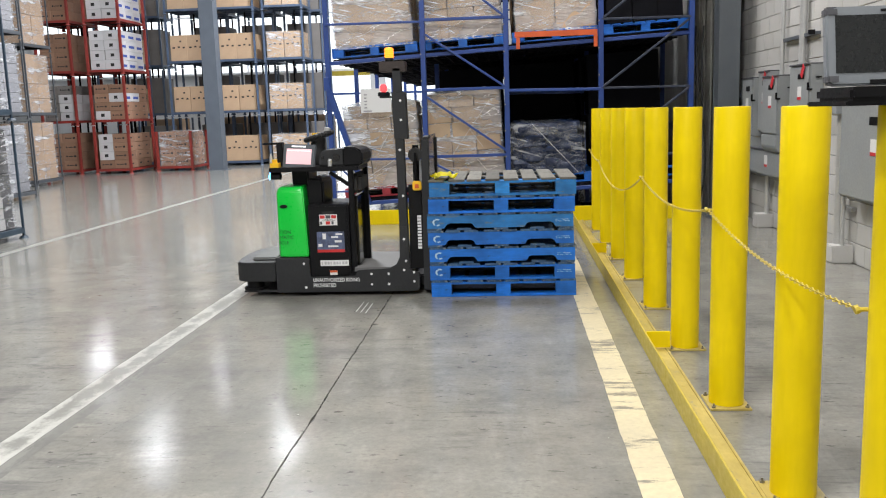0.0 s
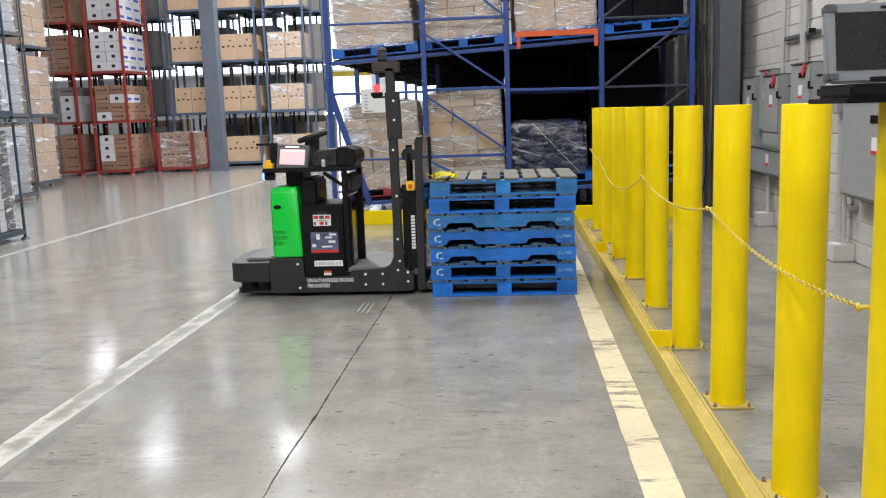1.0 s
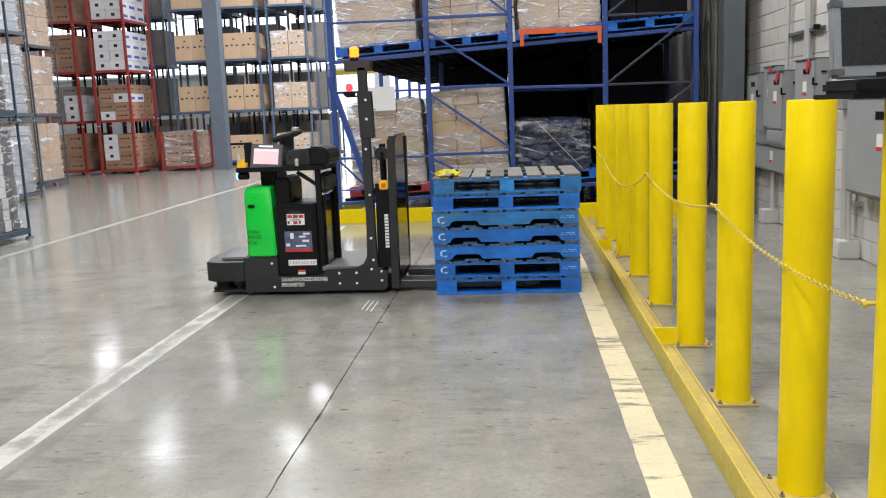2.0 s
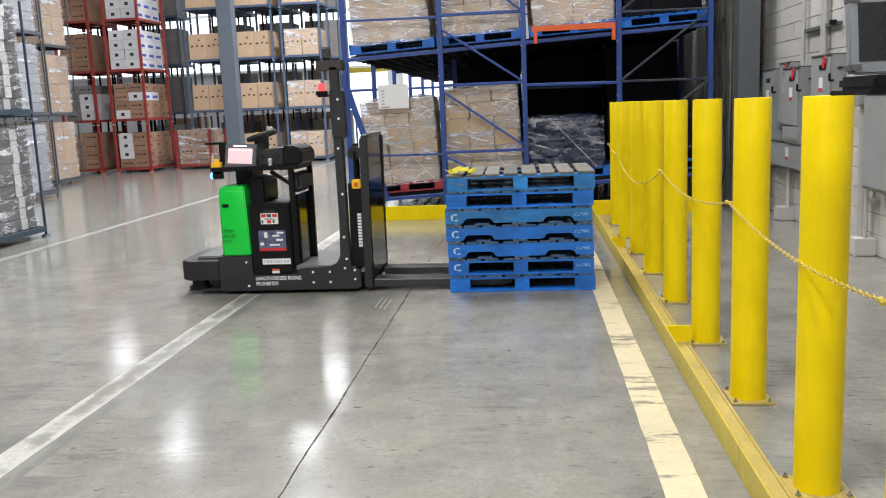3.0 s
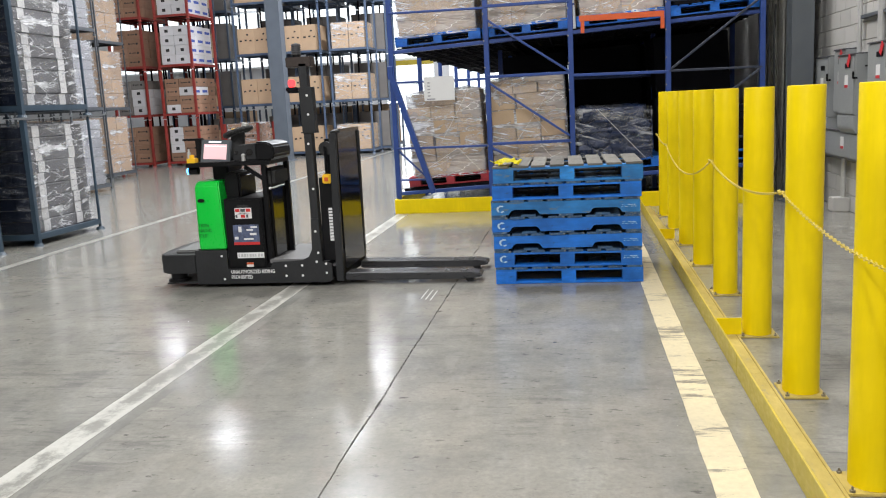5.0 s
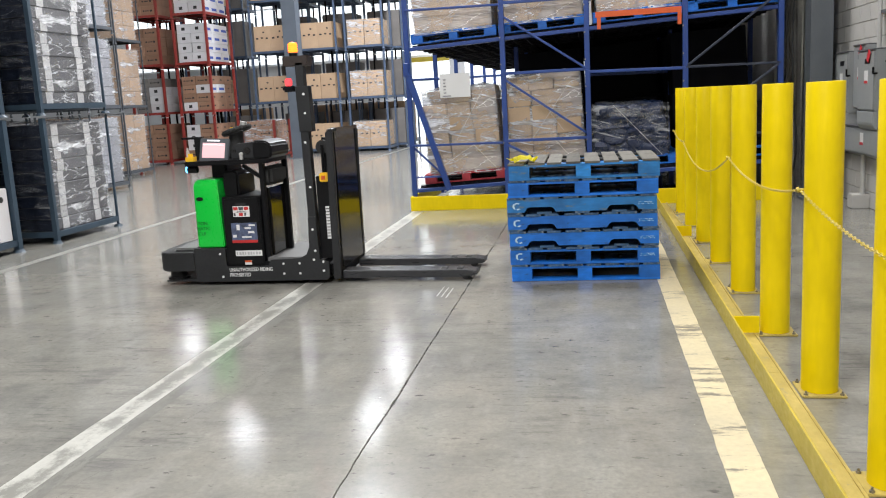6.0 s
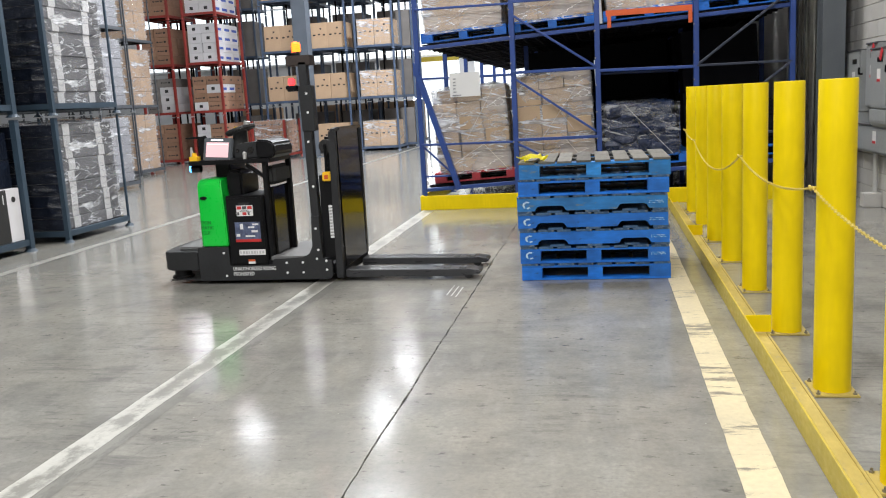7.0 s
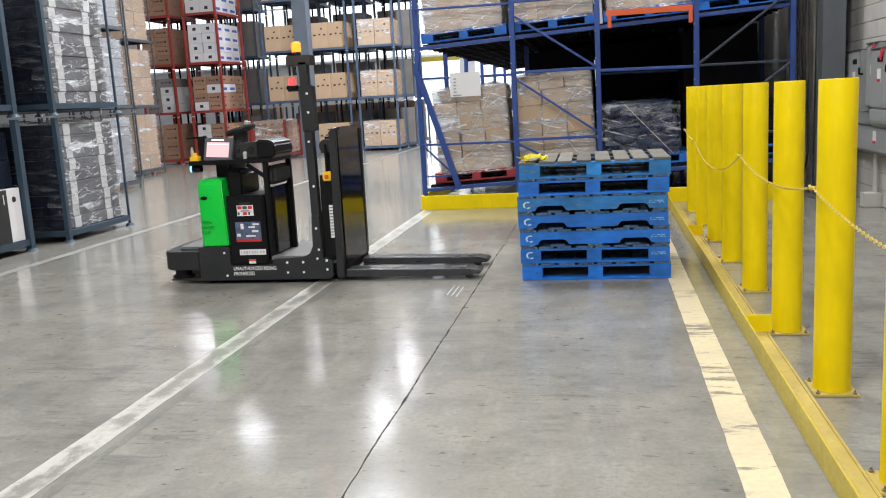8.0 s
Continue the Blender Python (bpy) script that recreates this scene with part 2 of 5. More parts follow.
M_MORTAR = mat("mortar", (0.42, 0.41, 0.39), 0.85, fine=120, bump=0.5)
M_STEELCOL = mat("grey_column_paint", (0.115, 0.135, 0.165), 0.45, vary=0.08)
M_DARKCOL = mat("dark_grey_column_paint", (0.09, 0.102, 0.115), 0.5, vary=0.1)
M_EBOX = mat("grey_enclosure_paint", (0.285, 0.30, 0.305), 0.45, vary=0.06, bump=0.04)
M_CONDUIT = mat("galvanised_conduit", (0.55, 0.55, 0.54), 0.38, 0.4, vary=0.12)
M_REDTAG = mat("red_tag", (0.6, 0.03, 0.04), 0.5)
M_BLACK = mat("black_powder_coat", (0.006, 0.006, 0.007), 0.42, spec=0.2, vary=0.2, scale=3, fine=80, bump=0.1, depth=0.001)
M_CHAR = mat("charcoal_steel_paint", (0.024, 0.025, 0.027), 0.42, spec=0.35, vary=0.18, scale=3, fine=60, bump=0.08, wear=(0.045, 0.045, 0.045), wear_from=0.7)
M_GREEN = mat("green_cover_paint", (0.006, 0.55, 0.05), 0.33, vary=0.06, scale=2, fine=40, bump=0.03)
M_DKGREEN = mat("dark_green_lettering", (0.005, 0.14, 0.02), 0.45, vary=0.05)
M_GLOSSBLK = mat("glossy_black_panel", (0.012, 0.011, 0.01), 0.07, vary=0.1, bump=0.03, depth=0.002, scale=1.5)
M_RUBBER = mat("black_rubber", (0.02, 0.02, 0.02), 0.75)
M_MATTOP = mat("grey_rubber_mat", (0.15, 0.15, 0.15), 0.8, fine=120, bump=0.5)
M_FORK = mat("worn_fork_steel", (0.05, 0.051, 0.055), 0.33, 0.4, vary=0.15, scale=4, stretch=(0.15, 1, 1))
M_STICKER = mat("white_sticker", (0.75, 0.75, 0.75), 0.45, vary=0.04, bump=0)
M_PHOTO = mat("printed_sticker_blue", (0.10, 0.125, 0.22), 0.4, vary=0.5, scale=22, fine=60, bump=0)
M_STICKRED = mat("red_sticker", (0.55, 0.03, 0.03), 0.4)
M_LABELYEL = mat("yellow_plastic", (0.85, 0.5, 0.015), 0.4, vary=0.06)
M_BAGYEL = mat("bright_yellow_plastic_sheet", (0.85, 0.78, 0.03), 0.35, vary=0.1, scale=12, fine=40, bump=0.3)
M_SCREEN = glow("lit_pink_screen", (0.80, 0.53, 0.56), 0.42)
M_SCREENBAR = glow("lit_white_screen", (0.9, 0.9, 0.95), 0.45)
M_AMBER = glow("amber_beacon_light", (1.0, 0.2, 0.014), 2.7)
M_REDLIGHT = glow("red_scanner_light", (1.0, 0.05, 0.06), 1.6)
M_BLUELIGHT = glow("blue_marker_light", (0.1, 0.45, 1.0), 6.0)
M_LAMPGLOW = glow("led_work_light", (1.0, 0.9, 0.95), 30.0)
M_DARKGLASS = mat("matt_laptop_screen", (0.012, 0.014, 0.015), 0.25, vary=0.1, bump=0)
M_LAPGREY = mat("silver_grey_laptop_shell", (0.24, 0.26, 0.28), 0.4, 0.2, vary=0.06)
M_WALLW = mat("white_metal_wall", (0.75, 0.76, 0.78), 0.6, vary=0.05, scale=0.5)
M_ROOF = mat("white_roof_deck", (0.6, 0.6, 0.6), 0.7, vary=0.05, scale=0.4)
M_CURTAIN = mat("grey_plastic_sheet", (0.34, 0.335, 0.30), 0.4, vary=0.25, scale=3, fine=14, bump=0.6, depth=0.02)
M_FILM = film("stretch_film", 1.0, 0.35)
M_THINFILM = film("thin_stretch_film", 0.65, 0.15)
# Film for a shaded front: creases and glints turned down.
M_CLEARFILM = film("taut_stretch_film", 0.2, 0.08)
M_HEAVYFILM = film("heavy_stretch_film", 1.6, 1.7)
# Glow added for the bright white background behind the racks.
M_BACKGLOW = glow("daylit_translucent_panel", (0.92, 0.97, 1.0), 1.15)

# ---- builders ----


def bx(bm, x0, y0, z0, x1, y1, z1):
    """Adds a box between two corners."""
    v = [bm.verts.new(p) for p in ((x0, y0, z0), (x1, y0, z0), (x1, y1, z0), (x0, y1, z0), (x0, y0, z1), (x1, y0, z1), (x1, y1, z1), (x0, y1, z1))]
    for f in ((3, 2, 1, 0), (4, 5, 6, 7), (0, 1, 5, 4), (1, 2, 6, 5), (2, 3, 7, 6), (3, 0, 4, 7)):
        bm.faces.new([v[i] for i in f])
    return v


def beam(bm, a, b, w, h, up=(0, 0, 1)):
    """Adds a bar of section w x h from a to b."""
    a, b = Vector(a), Vector(b)
    d = (b - a).normalized()
    s = d.cross(Vector(up))
    s = s.normalized() if s.length > 1e-4 else Vector((1, 0, 0))
    u = s.cross(d)
    v = []
    for p in (a, b):
        for i, j in ((-1, -1), (1, -1), (1, 1), (-1, 1)):
            v.append(bm.verts.new(p + s * (i * w / 2) + u * (j * h / 2)))
    for f in ((3, 2, 1, 0), (4, 5, 6, 7), (0, 1, 5, 4), (1, 2, 6, 5), (2, 3, 7, 6), (3, 0, 4, 7)):
        bm.faces.new([v[i] for i in f])


def rod(bm, a, b, r, r2=None, seg=16):
    """Adds a round bar from a to b."""
    a, b = Vector(a), Vector(b)
    d = b - a
    m = Matrix.Translation((a + b) / 2) @ d.to_track_quat("Z", "Y").to_matrix().to_4x4()
    bmesh.ops.create_cone(bm, cap_ends=True, segments=seg, radius1=r, radius2=r if r2 is None else r2, depth=d.length, matrix=m)


def prism(bm, outline, y0, y1):
    """Adds a solid: an outline of (x, z) run from y0 to y1."""
    a = [bm.verts.new((x, y0, z)) for x, z in outline]
    b = [bm.verts.new((x, y1, z)) for x, z in outline]
    bm.faces.new(a)
    bm.faces.new(b[::-1])
    for i in range(len(a)):
        j = (i + 1) % len(a)
        bm.faces.new((a[j], a[i], b[i], b[j]))


def soft_edges(bm, r=0.006, seg=2):
    bmesh.ops.bevel(bm, geom=bm.edges[:], offset=r, segments=seg, affect="EDGES", clamp_overlap=True)
    return bm


def mesh_from(name, bm, material, smooth=False):
    bmesh.ops.recalc_face_normals(bm, faces=bm.faces[:])
    me = bpy.data.meshes.new(name)
    bm.to_mesh(me)
    bm.free()
    for m in material if isinstance(material, list) else [material]:
        me.materials.append(m)
    if smooth:
        me.polygons.foreach_set("use_smooth", [True] * len(me.polygons))
        me.set_sharp_from_angle(angle=radians(40))
    return me


def put(name, me, parent=None, at=None, label=""):
    ob = new(name, me)
    if parent:
        ob.parent = parent
    if at is not None:
        ob.matrix_basis = at if isinstance(at, Matrix) else Matrix.Translation(at)
    if label:
        ob["label"] = label
    return ob


def part(name, bm, material, parent=None, label="", smooth=False, at=None):
    return put(name, mesh_from(name, bm, material, smooth), parent, at, label)


def box_part(name, material, parent, c, bevel=0.0, label="", at=None):
    bm = bmesh.new()
    bx(bm, *c)
    if bevel:
        soft_edges(bm, bevel)
    return part(name, bm, material, parent, label, bevel > 0, at)


def empty(name, at, label, category, group=""):
    e = new(name)
    e.empty_display_size = 0.1
    e.matrix_basis = at if isinstance(at, Matrix) else Matrix.Translation(at)
    return tagged(e, label, category, group)


def words(name, body, size, material, parent, m, align="LEFT", label="", bold=0.0):
    """Flat lettering as a mesh part."""
    cu = bpy.data.curves.new(name, "FONT")
    cu.body, cu.size, cu.align_x, cu.extrude, cu.offset = body, size, align, 0.0008, bold
    tmp = new("lettering_draft", cu)
    me = bpy.data.meshes.new_from_object(tmp.evaluated_get(bpy.context.evaluated_depsgraph_get()))
    bpy.data.objects.remove(tmp)
    me.materials.clear()
    me.materials.append(material)
    return put(name, me, parent, m, label)


# ---- structure ----


def strip_floor():
    """Two halves of the slab with an irregular saw-cut joint between them."""
    bm = bmesh.new()
    ys = [-14.0] + [i * 0.02 for i in range(50, 640)] + [37.0]
    left, right = [], []
    for y in ys:
        j = 0.012 * noise.noise(Vector((y * 1.3, 0, 0))) + 0.006 * noise.noise(Vector((y * 7, 3, 0))) + 0.003 * noise.noise(Vector((y * 25, 3, 0)))
        g = 0.0028 + 0.011 * max(0.0, noise.noise(Vector((y * 6, 7, 0)))) + 0.004 * max(0.0, noise.noise(Vector((y * 21, 9, 0))))
        left.append((-0.355 + j - g, y))
        right.append((-0.355 + j + g, y))
    for edge, far in ((left, -45.0), (right, 4.25)):
        inner = [bm.verts.new((x, y, 0)) for x, y in edge]
        low = [bm.verts.new((x, y, -0.03)) for x, y in edge]
        outer = [bm.verts.new((far, y, 0)) for x, y in edge]
        for i in range(len(ys) - 1):
            bm.faces.new((inner[i], inner[i + 1], outer[i + 1], outer[i]))
            bm.faces.new((inner[i], low[i], low[i + 1], inner[i + 1]))
    bmesh.ops.recalc_face_normals(bm, faces=bm.faces[:])
    for f in bm.faces:
        if abs(f.normal.z) > 0.5 and f.normal.z < 0:
            f.normal_flip()
    me = bpy.data.meshes.new("floor")
    bm.to_mesh(me)
    bm.free()
    me.materials.append(M_FLOOR)
    return tagged(put("floor", me), "polished grey concrete warehouse floor with scuffs", "floor", kind="structure")


strip_floor()
tagged(box_part("floor_joint", M_JOINT, None, (-0.5, -14, -0.03, -0.2, 37, -0.012)), "dark filled joint in the concrete floor", "floor joint", kind="structure")


def line_strip(name, material, x0, x1, y0, y1, label):
    bm = bmesh.new()
    n = int((y1 - y0) / 0.03)
    rows = []
    for i in range(n + 1):
        y = y0 + (y1 - y0) * i / n
        a = 0.004 * noise.noise(Vector((y * 5, x0, 0))) + 0.0022 * noise.noise(Vector((y * 19, x0, 0)))
        b = 0.004 * noise.noise(Vector((y * 5, x1, 9))) + 0.0022 * noise.noise(Vector((y * 19, x1, 3)))
        rows.append((bm.verts.new((x0 + a, y, 0.0014)), bm.verts.new((x1 + b, y, 0.0014))))
    for p, q in zip(rows, rows[1:]):
        bm.faces.new((p[0], p[1], q[1], q[0]))
    return tagged(part(name, bm, material), label, "floor marking", kind="structure")


line_strip("floor_line_yellow", M_LINE_Y, 1.203, 1.366, -6.0, 11.6, "worn cream yellow painted line on the concrete floor")
line_strip("floor_line_white", M_LINE_W, -1.853, -1.684, -6.0, 30.0, "worn white painted aisle line on the concrete floor")
line_strip("floor_line_ghost", M_GHOST, -1.68, -1.595, -6.0, 30.0, "dull grey trace of an earlier line on the concrete floor")
line_strip("floor_line_white", M_LINE_F, -5.57, -5.45, -6.0, 30.0, "scuffed white painted line beside the stacking racks")


def floor_crack():
    """Hairline crack that wanders off from the aisle line."""
    bm = bmesh.new()
    rows = []
    for i in range(61):
        f = i / 60
        y = 2.2 + 2.4 * f
        x = -1.66 + 0.42 * f + 0.012 * noise.noise(Vector((y * 5, 1, 0))) + 0.004 * noise.noise(Vector((y * 23, 4, 0)))
        g = 0.0006 + 0.0008 * abs(noise.noise(Vector((y * 9, 2, 0))))
        rows.append((bm.verts.new((x - g, y, 0.0012)), bm.verts.new((x + g, y, 0.0012))))
    for p, q in zip(rows, rows[1:]):
        bm.faces.new((p[0], p[1], q[1], q[0]))
    tagged(part("floor_crack", bm, M_JOINT), "hairline crack in the concrete beside the aisle line", "floor crack", kind="structure")


floor_crack()
for k in range(3):
    bm = bmesh.new()
    x = -0.56 + 0.042 * k
    q = [(x, 6.50 - 0.03 * k), (x + 0.011, 6.50 - 0.03 * k), (x + 0.015, 6.85 - 0.03 * k), (x + 0.004, 6.86 - 0.03 * k)]
    bm.faces.new([bm.verts.new((a, b, 0.0013)) for a, b in q])
    tagged(part("floor_scrape", bm, M_LINE_F), "pale slanted scrape on the concrete floor", "floor scrape", kind="structure")


def block_wall():
    """East wall of painted concrete blocks; those near the lamps' boxes are laid one by one."""
    w = box_part("wall_east", M_MORTAR, None, (3.962, -14, 0, 4.25, 37, 10))
    tagged(w, "pale grey painted concrete block wall", "wall", kind="structure")
    full = bmesh.new()
    bx(full, 0, 0.004, 0.004, 0.016, 0.396, 0.196)
    full = mesh_from("block", soft_edges(full, 0.004, 1), M_BLOCK)
    for r in range(16):
        for c in range(18):
            put("block", full, w, (3.95, 5.6 + c * 0.4 + (r % 2) * 0.2, r * 0.2))
    bm = bmesh.new()
    for r in range(16, 40):
        for c in range(18):
            y = 5.6 + c * 0.4 + (r % 2) * 0.2
            bx(bm, 3.952, y + 0.004, r * 0.2 + 0.004, 3.968, y + 0.396, r * 0.2 + 0.196)
    ob = part("block_courses", bm, M_BLOCK, w)
    ob["kind"] = "stuff"


block_wall()
tagged(box_part("wall_north", M_WALLW, None, (-45, 37, 0, 4.25, 37.3, 10)), "white far metal wall of the warehouse", "wall", kind="structure")
# South and west walls and roof: out of view, added to keep sky light out.
tagged(box_part("wall_south", M_WALLW, None, (-45, -14.3, 0, 4.25, -14, 10)), "white out-of-view wall that closes the room to the south", "wall", kind="structure")
tagged(box_part("wall_west", M_WALLW, None, (-45.3, -14, 0, -45, 37, 10)), "white out-of-view wall that closes the room to the west", "wall", kind="structure")
tagged(box_part("ceiling", M_ROOF, None, (-45.3, -14.3, 10, 4.25, 37.3, 10.2)), "white out-of-view roof that closes the room", "ceiling", kind="structure")


def high_bay():
    e = empty("high_bay_lamp", (0, 0, 0), "white rectangular high-bay warehouse lamp under the roof", "ceiling lamp", "high-bay lamps")
    bm = bmesh.new()
    bx(bm, -0.27, -0.98, 0.03, 0.27, 0.98, 0.12)
    part("housing", soft_edges(bm, 0.01), M_WALLW, e)
    for y in (-0.8, 0.8):
        bm = bmesh.new()
        rod(bm, (0, y, 0.12), (0, y, 1.0), 0.006, seg=6)
        part("hanger", bm, M_CONDUIT, e)
    return e


first_lamp = high_bay()
for i, (x, y, watts) in enumerate(LAMPS):
    if i == 0:
        first_lamp.matrix_basis = pose(x, y, LAMP_Z)
    else:
        copy_thing(first_lamp, pose(x, y, LAMP_Z))
    li = bpy.data.lights.new("high_bay_light", "AREA")
    li.shape, li.size, li.size_y, li.energy, li.color = "RECTANGLE", 0.5, 1.9, watts, (1.0, 0.99, 0.985) if y < 14 else (0.90, 0.94, 1.0)
    ob = new("high_bay_light", li)
    ob.matrix_basis = pose(x, y, LAMP_Z + 0.02)

# tall glowing panels in the far wall, added to whiten the gaps between racks
win = box_part("window_1", M_WALLW, None, (-20.2, 36.9, 3.4, -3.3, 36.93, 8.2))
tagged(win, "tall glowing panels added to the far wall for a bright background", "window", kind="structure")
for i in range(14):
    x = -20.0 + i * 1.19
    for z0, z1 in ((3.5, 5.8), (5.9, 8.1)):
        box_part("pane", M_BACKGLOW, win, (x, 36.87, z0, x + 1.1, 36.895, z1))

# ---- bollards, guard rail and chains ----
BOLLARD_Y = [2.35, 3.22, 4.30, 5.39, 6.55, 7.70, 8.77, 9.85, 10.90]
BOLLARD_X = 1.802


def bollard():
    e = empty("bollard", (0, 0, 0), "yellow painted steel bollard bolted to the concrete floor", "bollard", "bollards in a row")
    bm = bmesh.new()
    r = 0.088
    prof = [(r, 0.012), (r, 0.6), (r, 1.2), (r, 1.533), (r - 0.0015, 1.5365), (r - 0.005, 1.538), (0.0, 1.5382)]
    for a in range(32):
        t = 2 * math.pi * a / 32
        for i in range(len(prof)):
            bm.verts.new((prof[i][0] * math.cos(t), prof[i][0] * math.sin(t), prof[i][1]))
    bm.verts.ensure_lookup_table()
    k = len(prof)
    for a in range(32):
        for i in range(k - 1):
            q = [bm.verts[a * k + i], bm.verts[(a + 1) % 32 * k + i], bm.verts[(a + 1) % 32 * k + i + 1], bm.verts[a * k + i + 1]]
            bm.faces.new(q)
    bmesh.ops.remove_doubles(bm, verts=bm.verts[:], dist=1e-5)
    part("tube", bm, M_YELLOW, e, smooth=True)
    box_part("base_plate", M_DUSTY, e, (-0.118, -0.105, 0, 0.118, 0.105, 0.011), 0.003, "scuffed yellow base plate")
    for x in (-0.1, 0.1):
        for y in (-0.085, 0.085):
            bm = bmesh.new()
            rod(bm, (x * 0.96, y, 0.01), (x * 0.96, y, 0.02), 0.011, seg=6)
            rod(bm, (x * 0.96, y, 0.018), (x * 0.96, y, 0.032), 0.005, seg=8)
            part("bolt", bm, M_BOLT, e, "zinc anchor bolt")
    return e


post = bollard()
post.matrix_basis = pose(BOLLARD_X, BOLLARD_Y[0], 0)
for i, y in enumerate(BOLLARD_Y[1:]):
    copy_thing(post, pose(BOLLARD_X, y, 0, 0, 0, 90 * (i % 4)))


def guard_rail():
    e = empty("floor_guard_rail", (1.582, 2.0, 0), "scuffed yellow steel angle guard rail along the bollards", "guard rail")
    cuts = [0.0, 2.55, 5.15, 7.7, 9.8]
    for a, b in zip(cuts, cuts[1:]):
        bm = bmesh.new()
        prism(bm, [(-0.05, 0), (-0.038, 0), (-0.038, 0.123), (-0.05, 0.126)], a + 0.002, b - 0.002)
        part("upright", soft_edges(bm, 0.002, 1), M_RAILY, e)
        bm = bmesh.new()
        prism(bm, [(-0.038, 0), (0.095, 0), (0.095, 0.022), (0.083, 0.022), (0.083, 0.014), (-0.038, 0.012)], a + 0.002, b - 0.002)
        part("floor_flange", bm, M_DUSTY, e, "dusty worn yellow flange")
    for y in (3.30, 7.0):
        bm = bmesh.new()
        bx(bm, -0.037, y, 0.023, 0.113, y + 0.012, 0.128)
        part("gusset", bm, M_YELLOW, e)
    return e


guard_rail()


def chain_link_mesh():
    bm = bmesh.new()
    ring = []
    for i in range(12):
        t = 2 * math.pi * i / 12
        c = Vector((0.017 * math.cos(t), 0.0064 * math.sin(t), 0))
        out = Vector((math.cos(t), math.sin(t), 0))
        ring.append([bm.verts.new(c + out * 0.0023 * math.cos(s) + Vector((0, 0, 0.0023 * math.sin(s)))) for s in (0, 1.571, 3.142, 4.712)])
    for i in range(12):
        p, q = ring[i], ring[(i + 1) % 12]
        for j in range(4):
            bm.faces.new((p[j], q[j], q[(j + 1) % 4], p[(j + 1) % 4]))
    return mesh_from("link", bm, M_CHAIN, True)


LINK = chain_link_mesh()


def chain(a, b, sag):
    """A hanging chain of plastic links from a to b."""
    a, b = Vector(a), Vector(b)
    e = empty("barrier_chain", a, "yellow plastic link chain hung between the bollards", "chain", "barrier chains")
    n = int((b - a).length * 1.02 / 0.0265)
    pts = [a.lerp(b, i / n) - Vector((0, 0, sag * 4 * (i / n) * (1 - i / n))) for i in range(n + 1)]
    for i in range(n):
        d = pts[i + 1] - pts[i]
        q = d.to_track_quat("X", "Z").to_matrix().to_4x4()
        m = Matrix.Translation((pts[i] + pts[i + 1]) / 2 - a) @ q @ pose(0, 0, 0, 90 * (i % 2) + 35, 0, 0)
        put("link", LINK, e, m)


CH_X = 1.70
chain((CH_X, 2.39, 0.955), (CH_X, 4.33, 1.02), 0.06)
chain((CH_X, 4.33, 1.02), (CH_X, 6.60, 1.01), 0.085)
chain((CH_X, 6.60, 1.01), (CH_X, 9.88, 0.95), 0.2)
chain((CH_X, 9.88, 0.95), (CH_X, 10.95, 1.02), 0.03)
for y, z in ((2.36, 0.955), (4.30, 1.02), (6.55, 1.01), (9.85, 0.95), (10.9, 1.02)):
    bm = bmesh.new()
    rod(bm, (CH_X - 0.012, y + 0.03, z), (BOLLARD_X - 0.08, y + 0.03, z), 0.007, seg=8)
    rod(bm, (CH_X - 0.016, y + 0.03, z - 0.002), (CH_X - 0.004, y + 0.03, z + 0.002), 0.014, seg=8)
    tagged(part("chain_hook", bm, M_RAILY), "small yellow hook that holds the chain on a bollard", "hook", "chain hooks")

# ---- the stack of pallets ----
PL, PW, PH = 1.219, 1.016, 0.142


